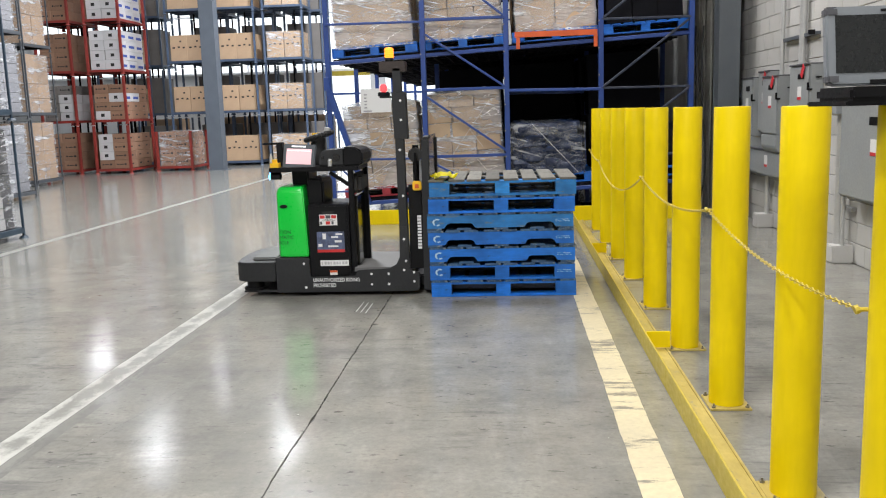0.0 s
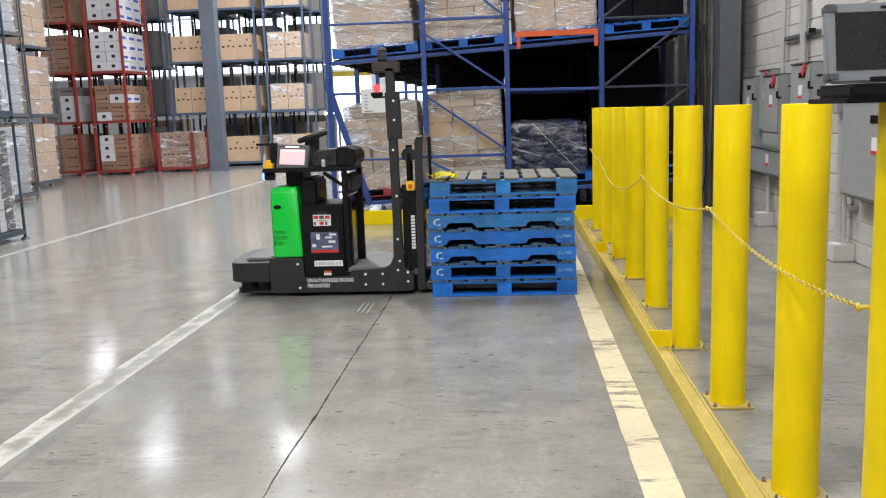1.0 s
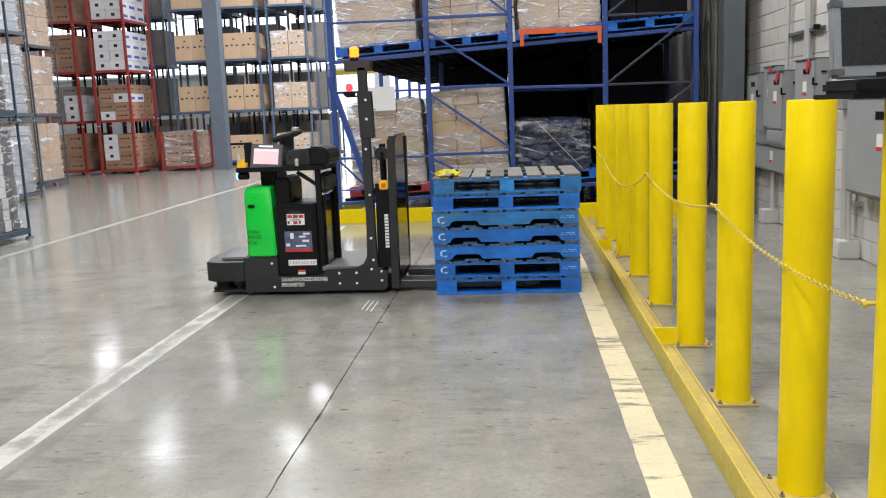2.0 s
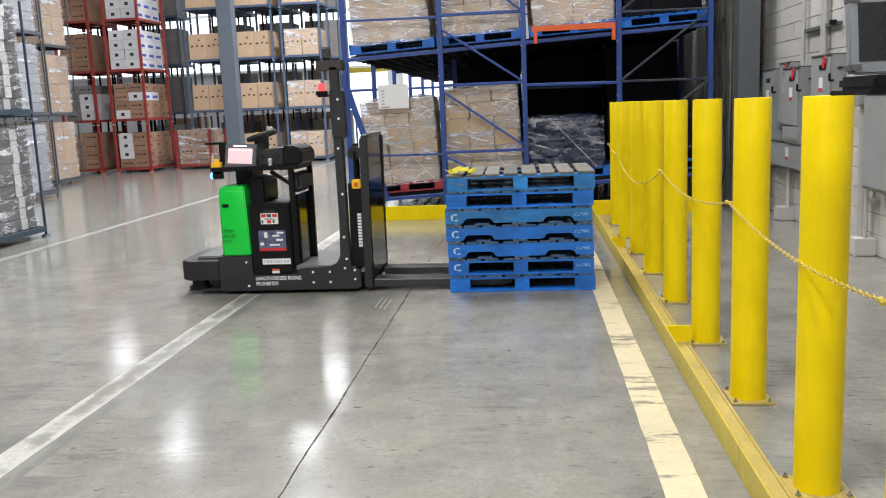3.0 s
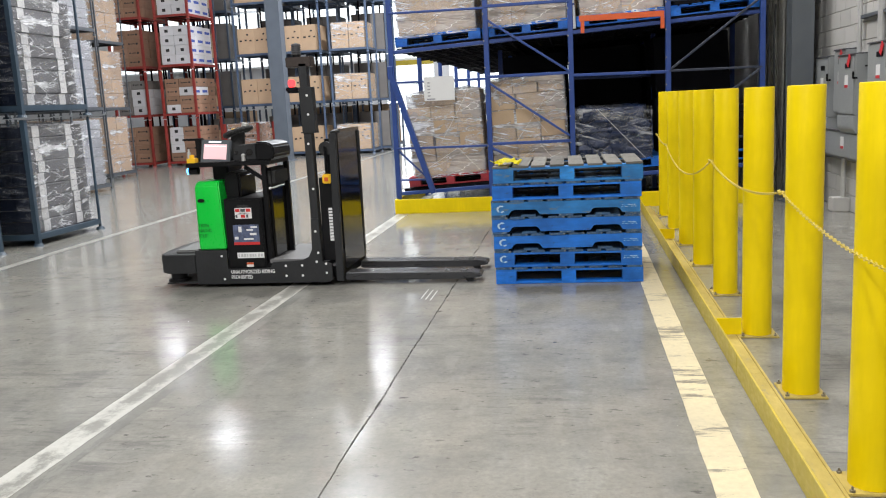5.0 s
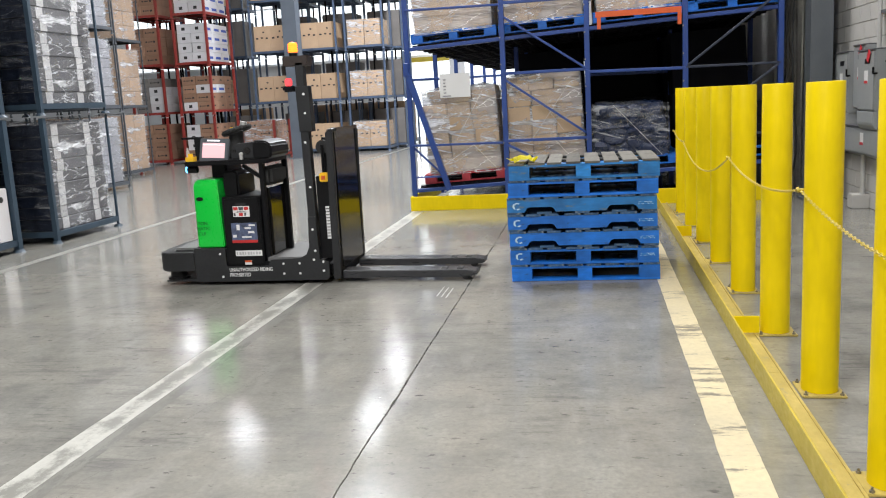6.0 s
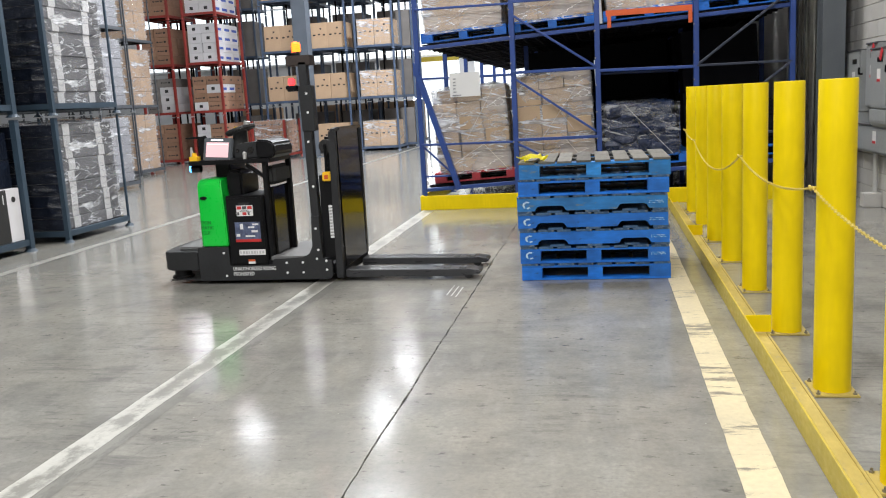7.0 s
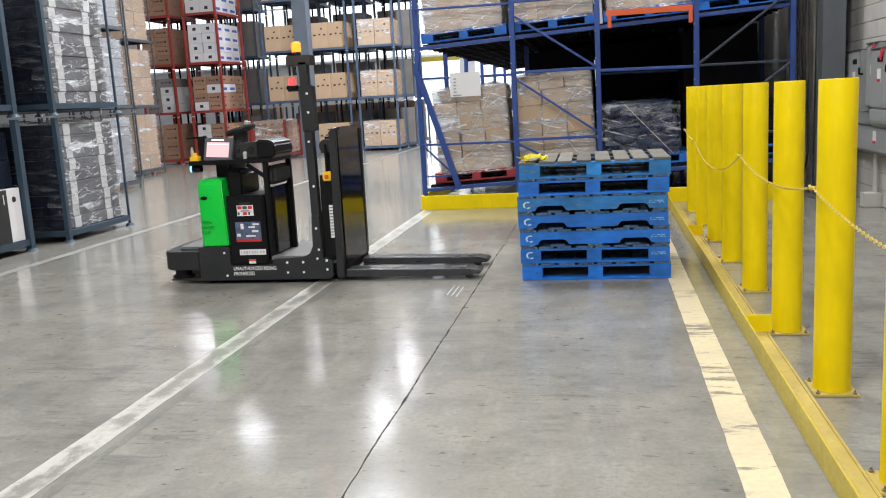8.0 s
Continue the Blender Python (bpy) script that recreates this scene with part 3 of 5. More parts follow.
def pallet(kind, at, label, paint, top, group):
    """kind block: nine blocks with open windows; kind stringer: notched side boards."""
    e = empty("pallet", at, label, "pallet", group)
    rng = random.Random(int(at.translation.z * 100) + int(at.translation.x * 10))
    lx, ly = PL / 2, PW / 2
    # Inner pieces go near black, which paints in the pallet's own shade.
    if kind == "block":
        for x, w in ((-lx, 0.17), (-0.06, 0.12), (lx - 0.17, 0.17)):
            for y in (-ly, -0.06, ly - 0.12):
                box_part("block", paint if y < -0.3 or y > 0.3 else M_SHADEWOOD, e, (x, y, 0.018, x + w, y + 0.12, 0.106), 0.003)
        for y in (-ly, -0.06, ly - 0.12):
            box_part("bottom_board", paint if y < -0.3 else M_SHADEWOOD, e, (-lx, y + 0.001, 0, lx, y + 0.119, 0.018), 0.002)
            box_part("stringer_board", paint if y < -0.3 else M_SHADEWOOD, e, (-lx, y + 0.001, 0.106, lx, y + 0.119, 0.124), 0.002)
    else:
        for y in (-ly, -0.02, ly - 0.04):
            o = [(-lx, 0.018), (-lx + 0.145, 0.018), (-lx + 0.165, 0.05), (-lx + 0.185, 0.06), (-lx + 0.365, 0.06), (-lx + 0.385, 0.05), (-lx + 0.405, 0.018)]
            o += [(-x, z) for x, z in o[::-1]] + [(lx, 0.124), (-lx, 0.124)]
            bm = bmesh.new()
            prism(bm, o, y, y + 0.04)
            part("stringer", bm, paint if y < -0.3 or y > 0.3 else M_SHADEWOOD, e)
        for i, x in enumerate((-lx, -0.36, -0.05, 0.25, lx - 0.12)):
            box_part("bottom_board", M_BOARDEND, e, (x, -ly - 0.002, 0, x + 0.12, ly, 0.017), 0.002)
    n = 8
    for i in range(n):
        w = 0.135 if i in (0, n - 1) else rng.uniform(0.112, 0.136)
        x0 = -lx + (PL - 0.135) * i / (n - 1)
        ob = box_part("deck_board", top, e, (0, -ly - 0.004, 0, w, ly, 0.017), 0.002)
        ob.matrix_basis = pose(x0 + rng.uniform(-0.006, 0.006), rng.uniform(-0.004, 0.004), 0.124, rng.uniform(-0.15, 0.15), 0, rng.uniform(-0.4, 0.4))
    return e


STACK = [("block", 0.004, 0.2, M_BLUE), ("block", 0.0, -0.3, M_BLUE), ("stringer", -0.004, 0.3, M_BLUE), ("stringer", -0.012, 0.1, M_BLUE),
         ("stringer", -0.012, -0.2, M_BLUE2), ("block", -0.004, 0.4, M_BLUE), ("block", 0.008, 0.5, M_BLUE2)]


def logo_c(parent, x, z, s, y):
    """A plain white arc, painted on the board."""
    bm = bmesh.new()
    for i in range(10):
        a, b = radians(50 + 26 * i), radians(50 + 26 * (i + 1))
        q = [(x + r * math.cos(t) * s * 1.25, y, z + r * math.sin(t) * s) for r, t in ((1, a), (1, b), (0.6, b), (0.6, a))]
        bm.faces.new([bm.verts.new(p) for p in q])
    part("painted_mark", bm, M_WHITEINK, parent, "worn white painted arc mark")


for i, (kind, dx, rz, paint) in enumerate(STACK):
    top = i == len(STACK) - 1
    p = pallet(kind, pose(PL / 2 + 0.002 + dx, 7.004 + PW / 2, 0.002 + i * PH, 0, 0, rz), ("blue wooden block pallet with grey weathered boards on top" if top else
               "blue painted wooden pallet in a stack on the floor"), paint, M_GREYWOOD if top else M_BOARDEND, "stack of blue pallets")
    if i in (1, 2, 3, 4):
        logo_c(p, -PL / 2 + 0.085, 0.07, 0.032, -PW / 2 - 0.0035)
        bm = bmesh.new()
        for k in range(2):
            bx(bm, PL / 2 - 0.15 + 0.004 * k, -PW / 2 - 0.003, 0.06 + 0.014 * k, PL / 2 - 0.03, -PW / 2 + 0.001, 0.067 + 0.014 * k)
        part("faded_print", bm, M_WHITEINK, p, "faded white printed bars")
STACK_TOP = 0.002 + 7 * PH


def yellow_scrap():
    """Crumpled sheet of yellow plastic."""
    bm = bmesh.new()
    g = [[bm.verts.new((0.19 * (i / 12 - 0.5) * (1 + 0.3 * noise.noise(Vector((j * 0.4, 5, 0)))), 0.22 * (j / 12 - 0.5), 0.03 + 0.045 * noise.noise(Vector((i * 0.3, j * 0.3, 2))) + 0.01 * noise.noise(Vector((i * 1.1, j * 1.1, 8))))) for j in range(13)] for i in range(13)]
    for i in range(12):
        for j in range(12):
            bm.faces.new((g[i][j], g[i + 1][j], g[i + 1][j + 1], g[i][j + 1]))
    bmesh.ops.solidify(bm, geom=bm.faces[:], thickness=0.003)
    low = min(v.co.z for v in bm.verts)
    for v in bm.verts:
        v.co.z -= low
    ob = part("plastic_scrap", bm, M_BAGYEL, None, at=pose(0.12, 7.13, STACK_TOP - 0.001, 0, 0, 25))
    tagged(ob, "crumpled bright yellow plastic sheet lying on the pallet stack", "plastic scrap")


yellow_scrap()

# ---- loads ----


def carton_mesh(w, d, h, material):
    bm = bmesh.new()
    bx(bm, 0, 0, 0, w, d, h)
    return mesh_from("carton", soft_edges(bm, min(0.008, w * 0.03), 1), material)


def film_shell(x0, y0, z0, x1, y1, z1, parent, sheet=M_FILM, dim_front=False):
    """Wrinkled stretch film round a load."""
    bm = bmesh.new()
    nx, ny, nz = 10, 10, 16
    loop = [(x0 + (x1 - x0) * i / nx, y0) for i in range(nx)] + [(x1, y0 + (y1 - y0) * i / ny) for i in range(ny)]
    loop += [(x1 - (x1 - x0) * i / nx, y1) for i in range(nx)] + [(x0, y1 - (y1 - y0) * i / ny) for i in range(ny)]
    cx, cy = (x0 + x1) / 2, (y0 + y1) / 2
    rings = []
    for k in range(nz + 1):
        z = z0 + (z1 - z0) * k / nz
        r = []
        for x, y in loop:
            o = 0.012 + 0.014 * noise.noise(Vector((x * 4, y * 4, z * 9)))
            r.append(bm.verts.new((x + o * (1 if x > cx else -1), y + o * (1 if y > cy else -1), z)))
        rings.append(r)
    m = len(loop)
    for p, q in zip(rings, rings[1:]):
        for i in range(m):
            bm.faces.new((p[i], p[(i + 1) % m], q[(i + 1) % m], q[i]))
    lid = rings[-1]
    mid = bm.verts.new((cx, cy, z1 + 0.02))
    inner = [bm.verts.new((cx + (v.co.x - cx) * 0.6, cy + (v.co.y - cy) * 0.6, z1 + 0.02 + 0.05 * noise.noise(Vector((v.co.x * 5, v.co.y * 5, z1))))) for v in lid]
    for i in range(m):
        bm.faces.new((lid[i], lid[(i + 1) % m], inner[(i + 1) % m], inner[i]))
        bm.faces.new((inner[i], inner[(i + 1) % m], mid))
    # The front face takes the dimmer film, as if it lay in shade.
    if dim_front:
        bm.normal_update()
        for f in bm.faces:
            c = f.calc_center_median()
            if c.y < y0 + 0.03 and c.z < z1:
                f.material_index = 1
    ob = part("stretch_wrap", bm, sheet, parent, "clear wrinkled stretch film", True)
    if dim_front:
        ob.data.materials.append(M_CLEARFILM)
    return ob


def carton_load(at, w, d, h, nx, ny, nz, material, label, group, wrap=True, seed=1, marks=None, jitter=0.008, pattern=None, ragged=0.0, sheet=M_FILM):
    """A block of cartons, wrapped or bare; outer cartons alone are built."""
    e = empty("carton_load", at, label, "carton load", group)
    rng = random.Random(seed)
    mats = material if isinstance(material, list) else [material]
    cw, cd, ch = w / nx, d / ny, h / nz
    cache = [carton_mesh(cw - 0.008, cd - 0.008, ch - 0.004, m) for m in mats]
    for k in range(nz):
        for i in range(nx):
            for j in range(ny):
                if 0 < i < nx - 1 and 0 < j < ny - 1 and k < nz - 1:
                    continue
                if ragged and k == nz - 1 and rng.random() < ragged:
                    continue
                pick = pattern(i, j, k) if pattern else rng.randrange(len(cache))
                x, y = -w / 2 + i * cw + rng.uniform(-jitter, jitter), -d / 2 + j * cd + rng.uniform(-jitter, jitter)
                c = put("carton", cache[pick], e, (x, y, k * ch))
                if marks:
                    marks(c, cw - 0.008, cd - 0.008, ch - 0.004, mats[pick], i == nx - 1, j == 0)
    if wrap:
        film_shell(-w / 2, -d / 2, -0.03, w / 2, d / 2, h + 0.01, e, sheet, M_CARDG in mats)
    return e


# ---- pallet flow rack ----
RY = 12.02
POSTS = [-1.84, -0.49, 0.66, 1.95, 3.16]
SLOPE = 0.049


def deck_z(x, level):
    # The third level lies out of view, added to shade the rack below.
    return (0.27, 2.27, 4.27)[level] + SLOPE * (x + 1.84)


def flow_rack():
    e = empty("pallet_flow_rack", (-1.9, RY, 0), "tall dark blue steel pallet flow rack with bracing", "pallet rack")
    o = Vector((1.9, -RY, 0))

    def bar(name, a, b, w, h, m=M_RACK, label=""):
        bm = bmesh.new()
        beam(bm, Vector(a) + o, Vector(b) + o, w, h, (0, 1, 0) if abs(a[1] - b[1]) < 0.1 else (0, 0, 1))
        part(name, soft_edges(bm, 0.004, 1), m, e, label)

    for row in range(6):
        y = RY + 2.25 * row
        for i, x in enumerate(POSTS):
            w = 0.045 if i == 0 else 0.085
            bar("post", (x, y, 0.0), (x, y, 6.2), 0.07, w)
            bm = bmesh.new()
            bx(bm, x - 0.08 + o.x, y - 0.07 + o.y, 0, x + 0.08 + o.x, y + 0.07 + o.y, 0.012)
            part("foot_plate", bm, M_RACK, e)
        # Lane beams behind the front row take the near-black shade colour.
        for lev in (0, 1, 2):
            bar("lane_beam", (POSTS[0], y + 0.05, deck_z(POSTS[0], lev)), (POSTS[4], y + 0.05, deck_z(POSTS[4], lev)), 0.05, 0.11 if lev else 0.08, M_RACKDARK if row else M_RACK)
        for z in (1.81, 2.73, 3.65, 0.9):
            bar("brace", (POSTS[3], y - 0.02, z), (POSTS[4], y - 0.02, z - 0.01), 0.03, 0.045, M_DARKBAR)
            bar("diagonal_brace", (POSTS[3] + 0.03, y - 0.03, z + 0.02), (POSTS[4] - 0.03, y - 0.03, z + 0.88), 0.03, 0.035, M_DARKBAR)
        for z in (1.82, 3.9):
            bar("tie_beam", (POSTS[2], y - 0.02, z), (POSTS[3], y - 0.02, z - 0.02), 0.04, 0.05)
        if row:
            continue
        bar("slant_leg", (-1.87, y - 0.005, 2.0), (-1.33, y - 0.005, 0.27), 0.075, 0.09)
        bar("slant_leg_head", (-1.86, y - 0.006, 1.9), (-1.86, y - 0.006, 2.08), 0.075, 0.1)
        for z in (0.925, 1.85, 2.8, 3.9, 5.0):
            bar("brace", (POSTS[0], y - 0.02, z), (POSTS[1], y - 0.02, z - 0.01), 0.03, 0.045)
            bar("brace", (POSTS[1], y - 0.02, z + 0.01), (POSTS[2], y - 0.02, z + 0.01), 0.04, 0.055)
        for za, zb in ((2.62, 1.88), (1.77, 1.0), (0.88, 0.3), (3.7, 2.83), (4.8, 3.95)):
            bar("diagonal_brace", (POSTS[1] + 0.03, y - 0.03, za), (POSTS[2] - 0.03, y - 0.03, zb), 0.03, 0.06)
        bar("diagonal_brace", (-1.84, y, 0.92), (-1.42, y, 0.5), 0.025, 0.03)
        bar("brace", (-1.84, y, 0.47), (-1.42, y, 0.47), 0.025, 0.03)
    # Rails and rollers carry the underside's shade in their colour.
    for lev in (0, 1, 2):
        for k in range(27):
            y = RY + 0.2 + k * 0.405
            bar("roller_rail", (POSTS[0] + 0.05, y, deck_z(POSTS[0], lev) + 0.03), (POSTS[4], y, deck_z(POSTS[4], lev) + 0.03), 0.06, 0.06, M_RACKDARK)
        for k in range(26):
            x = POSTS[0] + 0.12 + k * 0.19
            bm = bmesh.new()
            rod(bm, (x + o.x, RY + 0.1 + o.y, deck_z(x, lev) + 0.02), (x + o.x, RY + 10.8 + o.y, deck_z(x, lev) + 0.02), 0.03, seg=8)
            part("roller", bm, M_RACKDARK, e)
    bm = bmesh.new()
    rod(bm, (0, 0, 0), (0, -0.012, 0), 0.011, seg=8)
    head = mesh_from("bolt_head", bm, M_BOLT)
    for x in POSTS[1:4]:
        for k in range(8):
            put("bolt_head", head, e, Vector((x - 0.03, RY - 0.036, 0.55 + 0.36 * k)) + o)
    # orange entry beam with two hanging legs
    bm = bmesh.new()
    bx(bm, 0.78, RY - 0.06, 2.525, 1.90, RY - 0.03, 2.60)
    bx(bm, 0.80, RY - 0.058, 2.37, 0.85, RY - 0.032, 2.53)
    bx(bm, 1.85, RY - 0.058, 2.37, 1.90, RY - 0.032, 2.53)
    bmesh.ops.translate(bm, vec=o, verts=bm.verts[:])
    part("orange_beam", bm, M_ORANGE, e, "bright orange steel beam")
    return e


flow_rack()


def guard_kerb():
    bm = bmesh.new()
    bx(bm, -1.88, 11.87, 0, 3.3, 11.90, 0.205)
    bx(bm, -1.88, 11.90, 0, -1.85, 15.0, 0.205)
    tagged(part("rack_guard_kerb", soft_edges(bm, 0.004, 1), M_YELLOW), "bright yellow steel guard kerb at the foot of the rack", "guard kerb")


guard_kerb()

# loads in the rack: centre x, width, load height, level, kind, seed, rows deep
# Level 2 loads are out of view too, added to block light from above.
TILT = -math.degrees(math.atan(SLOPE))
# "far" loads are added near-black fill for the rack's dark interior.
for x, w, h, lev, kind, seed, deep in ((-1.19, 1.10, 1.62, 1, "card", 1, 8), (0.06, 1.10, 1.62, 1, "card", 2, 8), (1.36, 1.10, 1.60, 1, "card", 3, 8), (2.58, 1.05, 1.35, 1, "dark", 4, 8),
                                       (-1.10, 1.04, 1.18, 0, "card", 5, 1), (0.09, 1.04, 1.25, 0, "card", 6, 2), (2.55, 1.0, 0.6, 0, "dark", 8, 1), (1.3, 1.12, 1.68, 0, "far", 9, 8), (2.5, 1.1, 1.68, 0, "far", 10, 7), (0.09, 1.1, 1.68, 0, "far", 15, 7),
                                       (0.06, 1.1, 1.4, 2, "card", 12, 1), (1.36, 1.1, 1.4, 2, "card", 13, 1), (2.58, 1.05, 1.3, 2, "dark", 14, 1), (-1.19, 1.1, 1.4, 2, "card", 11, 1)):
    for row in range((2 if x < 2 else 1) if kind == "far" else 0, deep):
        y = RY + 0.66 + row * 1.35
        z = deck_z(x, lev) + 0.072
        near = row < 2 and lev < 2 and kind != "far"
        paint = M_REDPALLET if (x < -1 and lev == 0) else M_BLUE
        if near:
            pallet("block", pose(x, y, z, 0, TILT, 0), "red wooden pallet under a wrapped load" if paint is M_REDPALLET else "blue wooden pallet on the rack rails", paint, paint, "pallets in the flow rack")
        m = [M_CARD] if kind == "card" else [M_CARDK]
        grid = (2 if seed in (1, 3) else 3, 3, 2 if lev and seed == 1 else (4 if lev else 6)) if near else (1, 1, 2)
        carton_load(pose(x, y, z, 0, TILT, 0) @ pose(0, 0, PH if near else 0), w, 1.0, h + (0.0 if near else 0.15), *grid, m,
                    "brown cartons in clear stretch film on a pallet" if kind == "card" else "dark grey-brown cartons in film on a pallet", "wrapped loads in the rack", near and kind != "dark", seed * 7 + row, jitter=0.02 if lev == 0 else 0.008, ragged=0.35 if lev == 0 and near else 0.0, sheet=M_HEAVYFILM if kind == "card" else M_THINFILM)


def bag_load(at):
    """Black film-wrapped sacks, three sagging layers."""
    e = empty("sack_load", at, "black plastic sacks wrapped in clear film on a pallet", "sack load")
    rng = random.Random(5)
    for k in range(4):
        for i in range(2):
            for j in range(2):
                bm = bmesh.new()
                bmesh.ops.create_cube(bm, size=1)
                bmesh.ops.subdivide_edges(bm, edges=bm.edges[:], cuts=5, use_grid_fill=True)
                for v in bm.verts:
                    c = v.co
                    q = Vector((c.x * (1 - 0.35 * c.z * c.z - 0.15 * c.y * c.y), c.y * (1 - 0.35 * c.z * c.z - 0.15 * c.x * c.x), c.z * (1 - 0.3 * (c.x * c.x + c.y * c.y))))
                    q *= 1 + 0.22 * noise.noise(c * 3 + Vector((k, i, j)) * 3)
                    v.co = Vector((q.x * (0.58 - 0.035 * k), q.y * 0.6, q.z * 0.26))
                part("sack", bm, M_SACK, e, smooth=True, at=pose((i - 0.5) * 0.46 + rng.uniform(-0.02, 0.02), (j - 0.5) * 0.48, 0.1 + k * 0.168, 0, rng.uniform(-4, 4), rng.uniform(-8, 8)))
    film_shell(-0.52, -0.54, 0, 0.52, 0.54, 0.71, e, M_THINFILM)
    return e


for row in range(2):
    z = deck_z(1.3, 0) + 0.072
    pallet("block", pose(1.3, RY + 0.7 + row * 1.33, z, 0, -math.degrees(math.atan(SLOPE)), 0), "blue wooden pallet on the rack rails", M_BLUE, M_BLUE, "pallets in the flow rack")
    bag_load(pose(1.22, RY + 0.7 + row * 1.33, z + PH))



def film_rope(x, z, w, h, n):
    """Twisted film tails that cross the front of a lower load."""
    e = empty("film_rope", (x, RY + 0.12, z), "twisted white tails of stretch film across a load", "stretch film", "film tails")
    for a, b in n:
        bm = bmesh.new()
        p, q = Vector((a[0] * w, 0, a[1] * h)), Vector((b[0] * w, 0, b[1] * h))
        rod(bm, p, q, 0.003, 0.0022, 6)
        part("film_tail", bm, M_STRAP, e, smooth=True)


film_rope(-1.1, 0.5, 0.52, 0.5, (((-0.2, 0.95), (0.55, 2.3)), ((-0.9, 0.05), (0.35, 0.85)), ((0.25, 0.8), (0.95, 0.02))))
film_rope(0.1, 0.55, 0.52, 0.5, (((-0.5, 0.7), (0.6, 2.3)), ((0.2, 0.7), (0.6, 0.2)), ((0.05, 1.5), (0.4, 1.0))))
film_rope(1.25, 0.6, 0.5, 0.5, (((-0.5, 1.5), (0.8, 0.1)),))

# paper sheet hung on the brace
box_part("sign_sheet", M_PAPER, None, (-1.385, RY - 0.06, 1.575, -0.955, RY - 0.055, 1.905))
sign = bpy.data.objects["sign_sheet"]
tagged(sign, "white laminated paper notice hung on the rack brace", "notice")
bm = bmesh.new()
for i in range(5):
    bx(bm, -1.335, RY - 0.063, 1.815 - i * 0.045, -1.295 - 0.006 * (i % 2), RY - 0.0605, 1.83 - i * 0.045)
bx(bm, -1.35, RY - 0.063, 1.59, -1.23, RY - 0.0605, 1.605)
part("print", bm, M_CARDS, sign, "small grey printed bars")

# ---- driverless pallet truck ----
TC = Vector((-0.85, 7.53, 0))
TY0, TY1 = 7.085, 7.97


def build_truck():
    e = empty("pallet_truck", TC, "black and green driverless pallet truck with raised mast and long forks", "pallet truck")

    def add(name, bm, material, label="", smooth=False, parent=None):
        bmesh.ops.translate(bm, vec=-TC, verts=bm.verts[:])
        return part(name, bm, material, parent or e, label, smooth)

    def block(name, c, material, r=0.006, label="", parent=None):
        bm = bmesh.new()
        bx(bm, *c)
        if r:
            soft_edges(bm, r)
        return add(name, bm, material, label, r > 0, parent)

    # chassis side plate outline, from the nose to the mast, with the low step between
    out = [(-1.36, 0.035), (-0.13, 0.035), (-0.10, 0.06), (-0.10, 0.20), (-0.185, 0.215), (-0.192, 0.60), (-0.262, 0.60), (-0.267, 0.33), (-0.30, 0.265), (-0.36, 0.235), (-0.64, 0.225), (-0.66, 0.17), (-1.06, 0.17), (-1.06, 0.34), (-1.36, 0.345)]
    for y in (TY0, TY1 - 0.03):
        bm = bmesh.new()
        prism(bm, out, y, y + 0.03)
        add("side_plate", soft_edges(bm, 0.003, 1), M_CHAR)
    block("chassis", (-1.34, TY0 + 0.03, 0.05, -0.15, TY1 - 0.03, 0.21), M_BLACK, 0.004)
    block("floor_mat", (-0.67, TY0 + 0.02, 0.21, -0.27, TY1 - 0.02, 0.245), M_MATTOP, 0.004, "grey rubber standing mat")
    # nose
    bm = bmesh.new()
    v = [(-1.365, TY0), (-1.64, TY0 + 0.006), (-1.72, TY0 + 0.07), (-1.745, 7.35), (-1.745, 7.72), (-1.72, TY1 - 0.09), (-1.60, TY1 - 0.01), (-1.365, TY1)]
    lo = [bm.verts.new((x, y, 0.135)) for x, y in v]
    hi = [bm.verts.new((x, y, 0.305)) for x, y in v]
    bm.faces.new(lo[::-1])
    bm.faces.new(hi)
    for i in range(8):
        bm.faces.new((lo[i], lo[(i + 1) % 8], hi[(i + 1) % 8], hi[i]))
    add("nose_cover", soft_edges(bm, 0.006), M_CHAR, smooth=True)
    block("nose_top_pad", (-1.60, TY0 + 0.1, 0.305, -1.37, TY1 - 0.1, 0.335), M_MATTOP, 0.012)
    for y in (TY0 + 0.11, TY1 - 0.11):
        bm = bmesh.new()
        rod(bm, (-1.58, y, 0.075), (-1.58, y, 0.135), 0.075, seg=24)
        rod(bm, (-1.58, y, 0.055), (-1.58, y, 0.075), 0.1, seg=24)
        add("safety_scanner", bm, M_BLACK, "black round laser scanner", True)
    bm = bmesh.new()
    prism(bm, [(-1.66, 0.04), (-1.36, 0.04), (-1.36, 0.055), (-1.66, 0.052)], TY0 + 0.02, TY1 - 0.02)
    add("skid_plate", bm, M_CHAR)
    # green cover: slightly tapered, rounded corners
    bm = bmesh.new()
    base = [(-1.305, TY0 + 0.012), (-1.335, TY0 + 0.05), (-1.335, TY1 - 0.05), (-1.305, TY1 - 0.012), (-1.065, TY1 - 0.012), (-1.065, TY0 + 0.012)]
    lo = [bm.verts.new((x, y, 0.348)) for x, y in base]
    hi = [bm.verts.new((x * 1.0 + (0.0 if x < -1.2 else -0.025), y + (0.015 if y < 7.5 else -0.015), 0.915)) for x, y in base]
    tp = [bm.verts.new((x + (0.015 if x < -1.2 else -0.04), y + (0.05 if y < 7.5 else -0.05), 0.955)) for x, y in base]
    bm.faces.new(lo[::-1])
    bm.faces.new(tp)
    for a, b in ((lo, hi), (hi, tp)):
        for i in range(6):
            bm.faces.new((a[i], a[(i + 1) % 6], b[(i + 1) % 6], b[i]))
